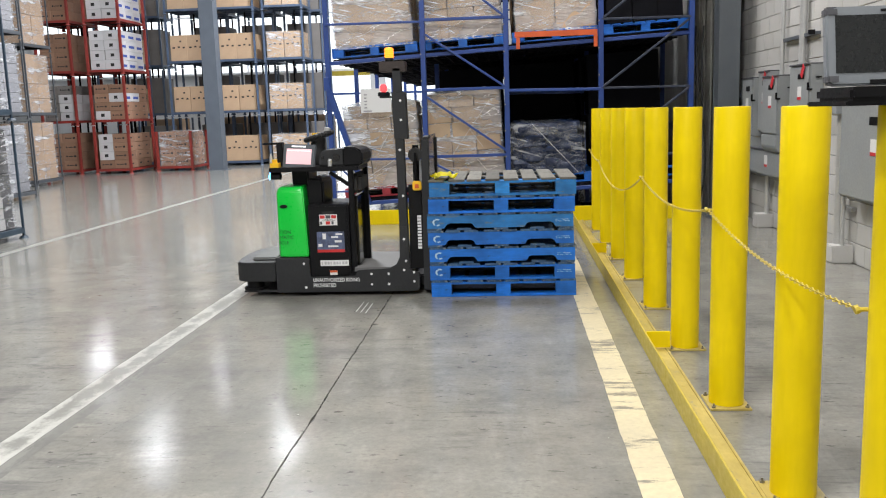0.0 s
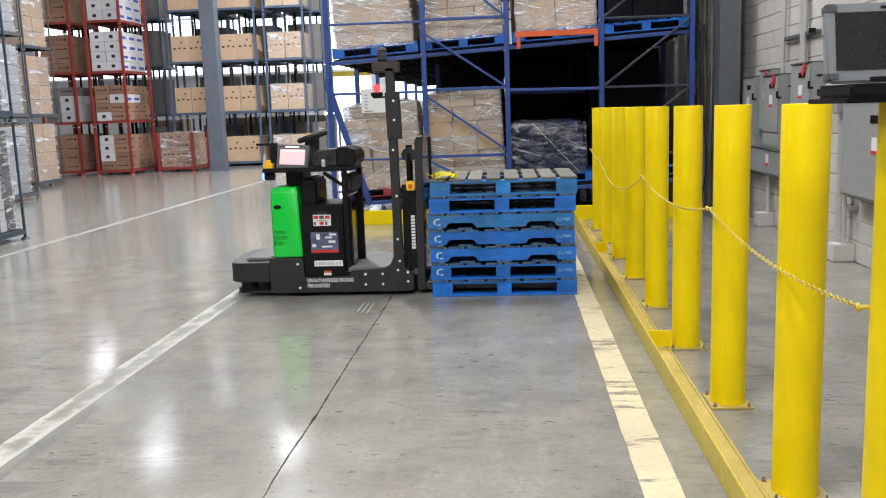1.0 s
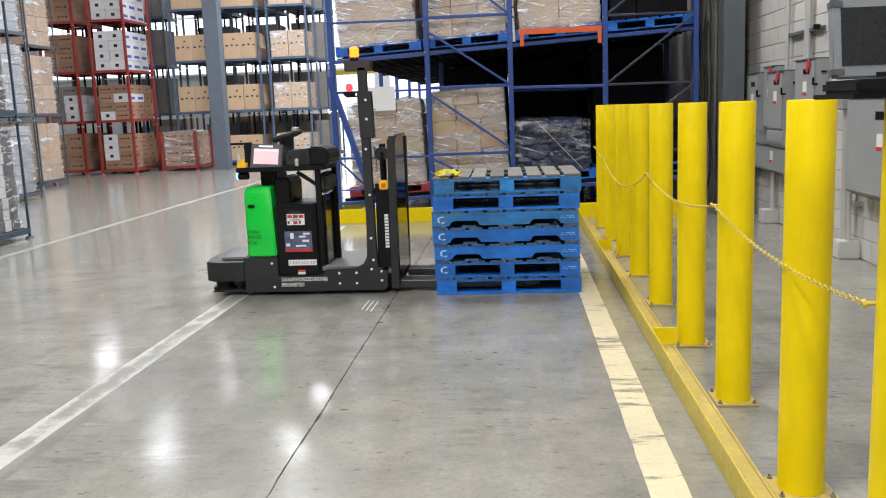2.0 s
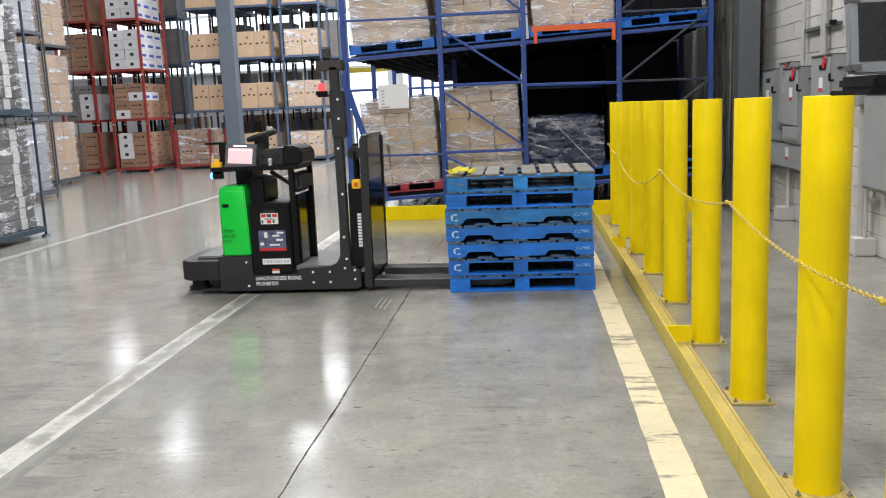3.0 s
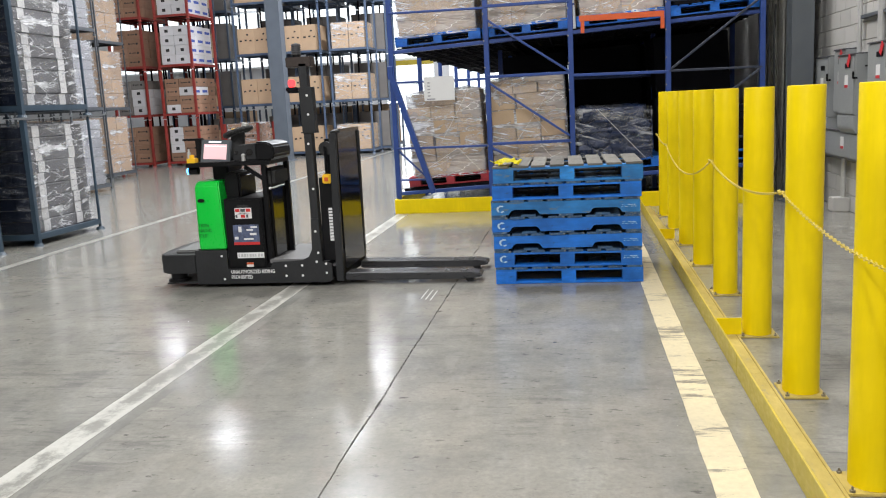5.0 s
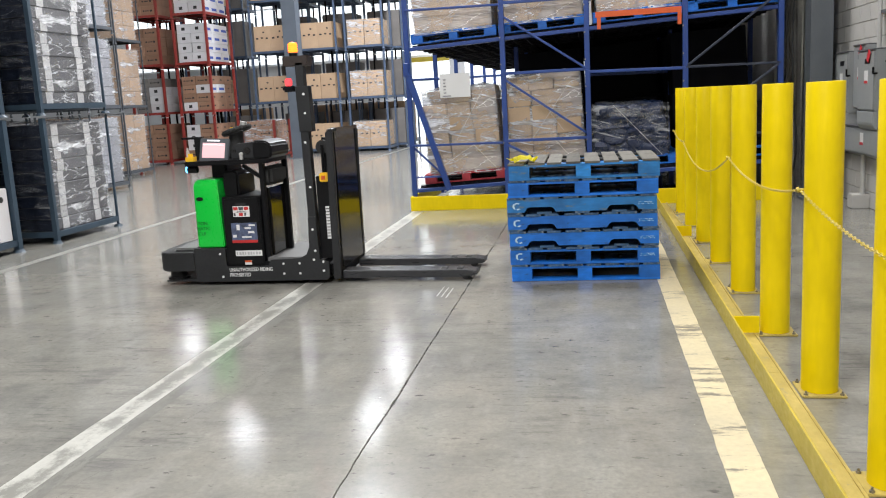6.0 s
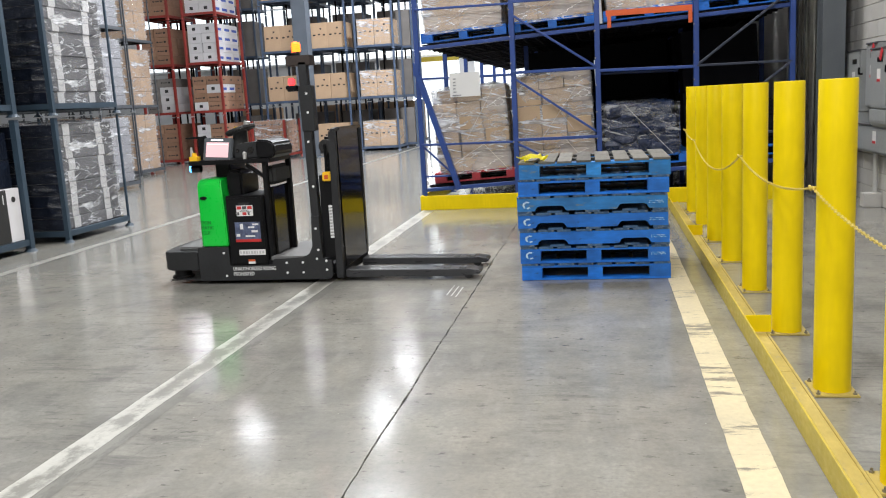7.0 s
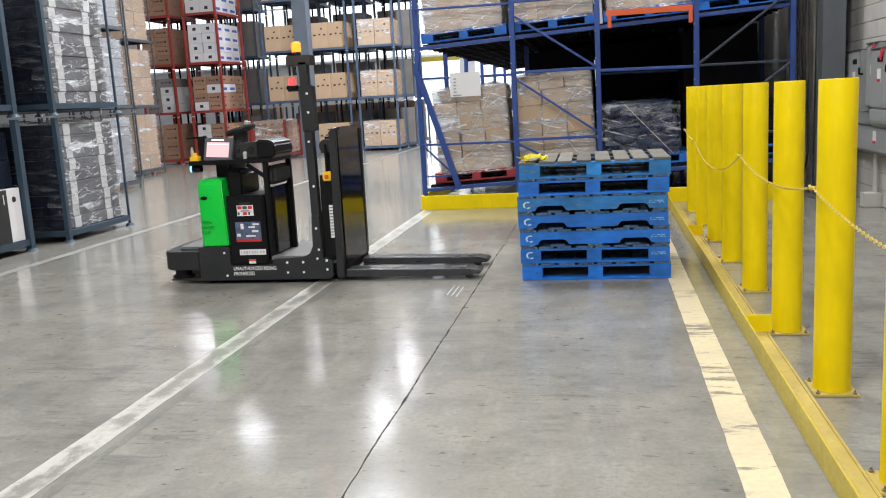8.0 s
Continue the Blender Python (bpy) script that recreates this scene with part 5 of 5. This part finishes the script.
stacked(-6.70, 10.5, 0, 1.24, 1.46, 1.62, 2, M_SLATE, [M_CARDG], (2, 1, 9), 1.36, SLATE, "dark grey flat cartons with white paper bands in film", "aisle stacking racks", marks_bands, seed=11, post_w=0.06, rear_w=0.028)
stacked(-6.82, 8.36, 0, 1.24, 1.62, 1.62, 2, M_SLATE, [M_BAG], (2, 2, 4), 1.3, SLATE, "black wrapped goods in a steel stacking rack", "aisle stacking racks", None, False, seed=21, post_w=0.075)
stacked(-10.15, 17.0, 0, 1.25, 1.25, 1.67, 3, M_DKRACK, [M_CARDS], (2, 2, 7), 1.4, "dark grey steel stacking rack with round feet", "pale grey cartons in shiny stretch film", "aisle stacking racks", None, seed=31, post_w=0.036, rear_w=0.028)
stacked(-11.85, 21.3, 0, 1.25, 1.25, 1.70, 3, M_DKRACK, [M_CARDB], (2, 2, 4), 1.45, "dark grey steel stacking rack with round feet", "brown cartons in shiny stretch film", "aisle stacking racks", None, seed=41, post_w=0.036, rear_w=0.028)
stacked(-13.3, 21.3, 0, 1.25, 1.25, 1.70, 3, M_DKRACK, [M_CARDB], (2, 2, 4), 1.45, "dark grey steel stacking rack with round feet", "brown cartons in shiny stretch film", "aisle stacking racks", None, seed=45, post_w=0.036, rear_w=0.028)
stacked(-11.6, 17.0, 0, 1.25, 1.25, 1.67, 3, M_DKRACK, [M_CARDS], (2, 2, 5), 1.4, "dark grey steel stacking rack with round feet", "pale grey cartons in shiny stretch film", "aisle stacking racks", None, seed=51, post_w=0.036, rear_w=0.028)

# white carton with a black panel in the dark rack
box_e = box_part("printed_carton", M_CARDW, None, (-6.60, 8.50, 0.155, -6.205, 9.10, 0.79), 0.006)
tagged(box_e, "white printed carton with a black panel in the rack", "carton")
bm = bmesh.new()
bx(bm, -6.207, 8.505, 0.16, -6.202, 8.86, 0.785)
panel = part("black_panel", bm, M_TAPE, box_e, "black printed panel")
words("numeral", "1", 0.16, M_PAPER, panel, pose(-6.2015, 8.76, 0.62, 90, 0, 90), label="white numeral")
bm = bmesh.new()
rod(bm, (-6.207, 8.98, 0.66), (-6.201, 8.98, 0.66), 0.035, seg=18)
part("round_mark", bm, M_TAPE, box_e, "black round mark")

# red racks
RED = "red painted steel stacking rack"
stacked(-11.33, 26.1, 0, 1.06, 1.8, 1.48, 4, M_REDRACK, [[M_CARDW, M_CARDR], [M_CARDW, M_CARDR], [M_CARDW, M_CARDR], [M_CARDW, M_CARDR]], (2, 3, 4), [1.05, 1.05, 1.15, 1.15], RED, "white and brown cartons stacked in a red rack", "red stacking racks", marks_red, False, 4, 61, 0.07,
        [lambda i, j, k: int(not (i == 0 and j == 0 and k >= 1)), lambda i, j, k: int((i, j, k) not in ((1, 0, 2), (0, 0, 0), (1, 1, 2))), lambda i, j, k: 0, lambda i, j, k: 0])
stacked(-12.9, 26.1, 0, 1.08, 1.8, 1.48, 4, M_REDRACK, [[M_CARDR, M_CARDR], [M_CARDW, M_CARDD], [M_CARDR, M_CARDR], [M_CARDR, M_CARDR]], (2, 3, 4), [1.1, 1.05, 1.1, 1.15], RED, "brown cartons stacked in a red rack", "red stacking racks", marks_red, False, 5, 71, 0.07,
        [lambda i, j, k: 0, lambda i, j, k: int(not (i == 1 and k < 3)), lambda i, j, k: 0, lambda i, j, k: 0])
stacked(-9.65, 26.5, 0, 1.08, 1.4, 1.25, 1, M_REDRACK, [M_CARDR], (2, 3, 4), 1.05, RED, "brown cartons in film in a low red rack", "red stacking racks", marks_red, True, 0, 81, 0.07)

# blue racks behind them
NAVY = "blue grey steel stacking rack in tall rows"
for i, x in enumerate((-12.3, -9.85, -8.2, -6.6)):
    stacked(x, 28.6, 0, 1.28, 1.2, 1.66, 4, M_BLUERACK, [M_CARD2], (2, 2, 1), 0.83, NAVY, "two pale brown cartons with round holes in a rack", "blue stacking racks", marks_holes, i == 3, 1, 90 + i * 9, 0.06)
    stacked(x + 0.3, 30.2, 0, 1.28, 1.2, 1.66, 4, M_BLUERACK, [M_CARDD], (2, 2, 1), 1.22, NAVY, "grey brown cartons in a rack", "blue stacking racks", None, False, 3, 190 + i * 9, 0.06)
    stacked(x, 32.0, 0, 1.5, 1.2, 1.66, 1, M_BLUERACK, [M_CARD2], (3, 1, 1), 1.45, NAVY, "tall pale brown cartons in a rack", "blue stacking racks", None, False, 0, 290 + i * 9, 0.06)

# steel columns


def column(name, x, y, w, d, material, label):
    bm = bmesh.new()
    bx(bm, x - w / 2, y - d / 2, 0, x + w / 2, y - d / 2 + 0.02, 10)
    bx(bm, x - w / 2, y + d / 2 - 0.02, 0, x + w / 2, y + d / 2, 10)
    bx(bm, x - w / 2 + 0.005, y - d / 2 + 0.02, 0, x + w / 2 - 0.005, y + d / 2 - 0.02, 10)
    bx(bm, x - w * 0.7, y - d * 0.7, 0, x + w * 0.7, y + d * 0.7, 0.02)
    tagged(part(name, bm, material), label, "column", kind="structure")


column("column_1", -8.27, 25.75, 0.44, 0.4, M_STEELCOL, "grey painted square steel column by the racks")
column("column_2", 3.59, 11.85, 0.27, 0.3, M_DARKCOL, "dark grey painted steel column at the block wall")

# plastic sheet beside the flow rack
bm = bmesh.new()
cols = []
for i in range(41):
    x = 3.16 + 0.62 * i / 40
    y = 12.35 + 0.05 * math.sin(i * 1.1) + 0.05 * noise.noise(Vector((i * 0.4, 0, 0)))
    cols.append([bm.verts.new((x + 0.02 * noise.noise(Vector((i, z, 4))), y + 0.05 * noise.noise(Vector((i * 0.2, z * 1.5, 1))), z)) for z in [0.0 + 0.2 * k for k in range(21)]])
for p, q in zip(cols, cols[1:]):
    for k in range(20):
        bm.faces.new((p[k], q[k], q[k + 1], p[k + 1]))
bmesh.ops.solidify(bm, geom=bm.faces[:], thickness=0.004)
tagged(part("plastic_curtain", bm, M_CURTAIN, None, smooth=True), "grey creased plastic sheet hanging beside the rack", "plastic sheet")

# cables that hang beside the column
for x, s0 in ((3.24, 0.10), (3.34, -0.07)):
    bm = bmesh.new()
    pts = [Vector((x + s0 * math.sin(k * 0.5) * (k / 14), 12.1 + 0.03 * math.sin(k), 2.6 - 2.56 * k / 14)) for k in range(15)]
    rings = []
    for k, p in enumerate(pts):
        rings.append([bm.verts.new(p + Vector((0.012 * math.cos(a), 0.012 * math.sin(a), 0))) for a in [2 * math.pi * i / 6 for i in range(6)]])
    for p, q in zip(rings, rings[1:]):
        for i in range(6):
            bm.faces.new((p[i], p[(i + 1) % 6], q[(i + 1) % 6], q[i]))
    bm.faces.new(rings[-1])
    for v in rings[-1]:
        v.co.z = 0.0
    tagged(part("cable", bm, M_RUBBER, None, smooth=True), "black cable hanging down beside the column", "cable", "hanging cables")

# ---- far wall: dock door with a yellow frame and an added glow, lamp ----
door = box_part("dock_door", M_BACKGLOW, None, (-7.3, 36.78, 0, -5.2, 36.84, 3.2))
tagged(door, "dock door with a yellow lintel, made to glow for brightness", "door", "dock doors")
for c in ((-7.5, 36.7, 0, -7.3, 36.83, 3.4), (-5.2, 36.7, 0, -5.0, 36.83, 3.4), (-7.3, 36.7, 3.2, -5.2, 36.83, 3.4)):
    box_part("door_frame", M_RAILY if c[2] > 3 else M_WALLW, door, c, 0, "painted steel frame")
for z in (0.6, 1.2, 1.8, 2.4):
    box_part("panel_joint", M_CARDG, door, (-7.29, 36.775, z, -5.21, 36.785, z + 0.02))
# The second glowing door is added to brighten the view past the rack.
copy_thing(door, pose(2.75, 0, 0))
lamp = empty("work_light", (-6.95, 36.6, 1.3), "bright white work light on a stand by the dock door", "work light")
bm = bmesh.new()
rod(bm, (0, 0.05, -1.3), (0, 0.05, 0), 0.03, seg=10)
bx(bm, -0.25, -0.2, -1.3, 0.25, 0.15, -1.28)
part("stand", bm, M_BLACK, lamp)
bm = bmesh.new()
bx(bm, -0.3, 0, 0, 0.3, 0.1, 0.42)
part("housing", soft_edges(bm, 0.01), M_BLACK, lamp)
bm = bmesh.new()
bx(bm, -0.28, -0.012, 0.02, 0.28, -0.002, 0.40)
part("lens", bm, M_LAMPGLOW, lamp, "lit white lens")

# ---- electrical gear on the block wall ----
WX = 3.95


def ebox(name, y0, y1, z0, z1, deep, label, handle=True, tag=True, curved=False):
    e = empty(name, (WX, (y0 + y1) / 2, z0), label, "electrical box", "electrical boxes")
    hw, h = abs(y1 - y0) / 2, z1 - z0
    bm = bmesh.new()
    bx(bm, -deep, -hw, 0, -0.002, hw, h)
    part("case", soft_edges(bm, 0.008), M_EBOX, e, smooth=True)
    bm = bmesh.new()
    bx(bm, -deep - 0.012, -hw + 0.015, 0.02, -deep - 0.001, hw - 0.015, h - 0.02)
    cover = part("cover", soft_edges(bm, 0.004), M_EBOX, e, smooth=True)
    if handle:
        bm = bmesh.new()
        bx(bm, -deep - 0.03, -hw - 0.012, h * 0.60, -deep + 0.02, -hw - 0.002, h * 0.63)
        bx(bm, -deep - 0.034, -hw - 0.014, h * 0.61, -deep - 0.016, -hw + 0.004, h * 0.72)
        part("switch_handle", bm, M_BLACK, e, "black switch lever")
        bm = bmesh.new()
        bx(bm, -deep - 0.016, -hw * 0.5, h * 0.78, -deep - 0.0125, hw * 0.1, h * 0.86)
        part("switch_plate", bm, M_BLACK, e)
    bm = bmesh.new()
    bx(bm, -deep - 0.0155, -0.09, h * 0.55 - 0.06, -deep - 0.0125, 0.03, h * 0.55 + 0.08)
    part("label", bm, M_PAPER, e, "white printed label")
    bm = bmesh.new()
    bx(bm, -deep - 0.017, -0.09, h * 0.55 - 0.06, -deep - 0.0157, 0.03, h * 0.55 - 0.03)
    part("label_band", bm, M_REDTAG, e, "red label band")
    for z in (h * 0.22, h * 0.80):
        bm = bmesh.new()
        rod(bm, (-deep * 0.45, -hw, z), (-deep * 0.45, -hw - 0.022, z), 0.012, seg=8)
        bx(bm, -deep * 0.45 - 0.03, -hw - 0.028, z - 0.008, -deep * 0.45 + 0.03, -hw - 0.02, z + 0.008)
        part("side_latch", bm, M_BLACK, e, "small black wing latch")
    bm = bmesh.new()
    bx(bm, -deep - 0.02, -hw + 0.008, h - 0.006, 0.0, hw - 0.008, h + 0.012)
    part("rain_lip", soft_edges(bm, 0.003, 1), M_CARDG, e, "dark top edge of the case")
    if curved:
        bm = bmesh.new()
        o = [(-deep - 0.01, 0.0), (-deep - 0.01, -0.12)] + [(-deep * 0.5 + (deep * 0.5 + 0.01) * math.cos(radians(180 + 18 * k)), -0.12 + 0.1 * math.sin(radians(180 + 18 * k))) for k in range(1, 11)] + [(0.0, 0.0)]
        prism(bm, o, -hw + 0.01, hw - 0.01)
        part("rounded_guard", soft_edges(bm, 0.004, 1), M_EBOX, e, "rounded grey cover below the case")
    if tag:
        bm = bmesh.new()
        bx(bm, -0.003, -0.035, -0.065, 0.003, 0.035, 0.065)
        part("lockout_tag", bm, M_REDTAG, e, "red plastic tag", at=pose(-deep - 0.03, -hw * 0.5, h * 0.9, 35, 0, 0))
    return e


GREY = "grey painted steel switch box on the block wall"
ebox("switch_box", 11.80, 11.24, 1.12, 1.86, 0.16, GREY, tag=False, curved=True)
ebox("switch_box", 11.15, 10.72, 1.18, 1.92, 0.12, GREY)
ebox("switch_box", 10.62, 10.02, 1.17, 1.84, 0.22, GREY, curved=True)
ebox("switch_box", 9.86, 9.22, 1.25, 1.93, 0.14, GREY)
ebox("junction_box", 11.30, 9.95, 0.66, 0.98, 0.16, "long grey wiring trough under the switch boxes", False, False)
ebox("wiring_trough", 11.75, 11.35, 0.66, 1.10, 0.12, "grey steel wiring duct on the block wall", False, False)
ebox("distribution_panel", 8.20, 6.75, 0.66, 1.52, 0.18, "large grey distribution panel on the block wall", True, False)


def conduit(y, z0, z1, r, x=WX - 0.06):
    bm = bmesh.new()
    rod(bm, (x, y, z0), (x, y, z1), r, seg=14)
    ob = part("conduit", bm, M_CONDUIT, None, smooth=True)
    tagged(ob, "galvanised steel conduit running up the wall", "conduit", "wall conduits")


conduit(10.45, 1.84, 9.9, 0.025)
conduit(9.74, 1.9, 9.9, 0.04)
conduit(10.9, 0.1, 0.68, 0.03)
conduit(8.42, 0.1, 1.5, 0.04, WX - 0.1)
conduit(8.30, 0.1, 1.45, 0.02, WX - 0.1)
bm = bmesh.new()
bx(bm, WX - 0.062, 9.36, 2.235, WX - 0.002, 10.5, 2.27)
tagged(part("strut_bracket", bm, M_DARKCOL), "dark steel strut across the conduits", "bracket")
bm = bmesh.new()
bx(bm, WX - 0.12, 9.36, 2.235, WX - 0.06, 9.41, 2.285)
tagged(part("clamp_box", bm, M_BLACK), "small black clamp on the strut", "clamp")
for y in (8.35, 10.9):
    bm = bmesh.new()
    bx(bm, WX - 0.2, y - 0.1, 0, WX - 0.002, y + 0.1, 0.17)
    tagged(part("concrete_footing", soft_edges(bm, 0.01), M_BLOCK, None, smooth=True), "pale concrete block footing under a conduit", "footing", "footings")
    bm = bmesh.new()
    bx(bm, WX - 0.05, y - 0.12, 0.72 if y > 9 else 0.5, WX - 0.002, y + 0.12, 0.76 if y > 9 else 0.54)
    tagged(part("conduit_strap", bm, M_CONDUIT), "galvanised strap that holds a conduit", "strap", "conduit straps")
bm = bmesh.new()
bx(bm, WX - 0.2, 8.3, 1.42, WX - 0.002, 8.75, 1.54)
tagged(part("cable_gutter", soft_edges(bm, 0.004, 1), M_EBOX), "short grey cable gutter above the conduits", "cable gutter")

# ---- rugged laptop on the end bollard ----


def laptop():
    e = empty("rugged_laptop", pose(1.718, 2.36, 1.5385, 0, 0, 4) @ Matrix.Scale(1.11, 4), "open rugged grey laptop with a dark screen on the bollard", "laptop")
    bm = bmesh.new()
    bx(bm, -0.13, -0.10, 0, 0.15, 0.13, 0.012)
    part("mount_plate", soft_edges(bm, 0.003), M_BLACK, e)
    bm = bmesh.new()
    bx(bm, -0.125, -0.11, 0.012, 0.15, 0.09, 0.045)
    part("keyboard_base", soft_edges(bm, 0.008), M_BLACK, e, "black keyboard base", True)
    tilt = pose(0, 0.0, 0.05, -8, 0, 0)
    bm = bmesh.new()
    o = [(-0.135, 0.012), (-0.12, 0.0), (0.14, 0.0), (0.155, 0.012), (0.155, 0.178), (0.135, 0.194), (-0.115, 0.194), (-0.135, 0.178)]
    prism(bm, o, 0.0, 0.022)
    lid = part("lid", soft_edges(bm, 0.004), M_LAPGREY, e, "silver grey lid frame", True, tilt)
    bm = bmesh.new()
    bx(bm, -0.112, -0.0015, 0.03, 0.132, 0.001, 0.172)
    part("screen", bm, M_DARKGLASS, lid, "dark matt screen")
    bm = bmesh.new()
    bx(bm, -0.03, -0.004, 0.002, 0.05, 0.0, 0.012)
    part("latch", bm, M_BLACK, lid)
    bm = bmesh.new()
    bx(bm, 0.0, -0.003, 0.179, 0.015, 0.0, 0.185)
    part("webcam", bm, M_BLACK, lid)
    for x in (-0.128, 0.13):
        for z in (0.003, 0.168):
            bm = bmesh.new()
            bx(bm, x - 0.009, -0.003, z, x + 0.027, 0.025, z + 0.026)
            part("corner_bumper", soft_edges(bm, 0.006), M_CARDG, lid, "dark rubber corner", True)
    return e


laptop()

# ---- what moves ----
ROUTE = [(0.0, 0.0), (0.5, -0.003), (0.7, -0.012), (1.0, -0.062), (1.5, -0.172), (2.0, -0.325), (2.5, -0.50), (3.0, -0.675), (3.5, -0.868), (4.0, -1.052),
         (4.5, -1.208), (5.0, -1.338), (5.5, -1.437), (6.0, -1.508), (6.5, -1.556), (7.0, -1.572), (7.5, -1.572), (8.0, -1.572)]


# times at which the beacon turns its lit half away from and back to the aisle, in place of flashes
DARK = [(0.2, 0.6), (0.8, 1.3), (1.5, 1.9), (2.1, 2.6), (2.8, 3.2), (3.4, 3.8), (4.0, 4.5), (4.7, 5.1), (5.3, 5.7), (6.0, 6.4), (6.7, 6.9), (7.65, 7.95)]


def motions():
    at = beacon.matrix_basis.translation.copy()
    rows, turn = [(0.0, 0)], 0
    for a, b in DARK:
        for t in (a, b - 0.1):
            rows += [(t + k / 30, turn + 60 * k) for k in range(4)]
            turn += 180
    rows.append((8.0, turn))
    walk(beacon, [(t, pose(at.x, at.y, at.z, 0, 0, r + 15)) for t, r in rows])
    walk(truck, [(t, pose(TC.x + d, TC.y + 0.025 + 0.04 * d, 0)) for t, d in ROUTE])
    times = [i * 0.2 for i in range(41)]
    gone = np.interp(times, [t for t, d in ROUTE], [d for t, d in ROUTE])
    for wheel in [o for o in truck.children if o.name.split(".")[0] in ("load_wheel", "drive_wheel")]:
        at = wheel.matrix_basis.translation.copy()
        r = 0.1 if wheel.name.startswith("drive") else 0.035
        if r > 0.05:
            walk(wheel, [(t, pose(at.x, at.y, at.z, 0, math.degrees(g / r), 0)) for t, g in zip(times, gone)])


motions()
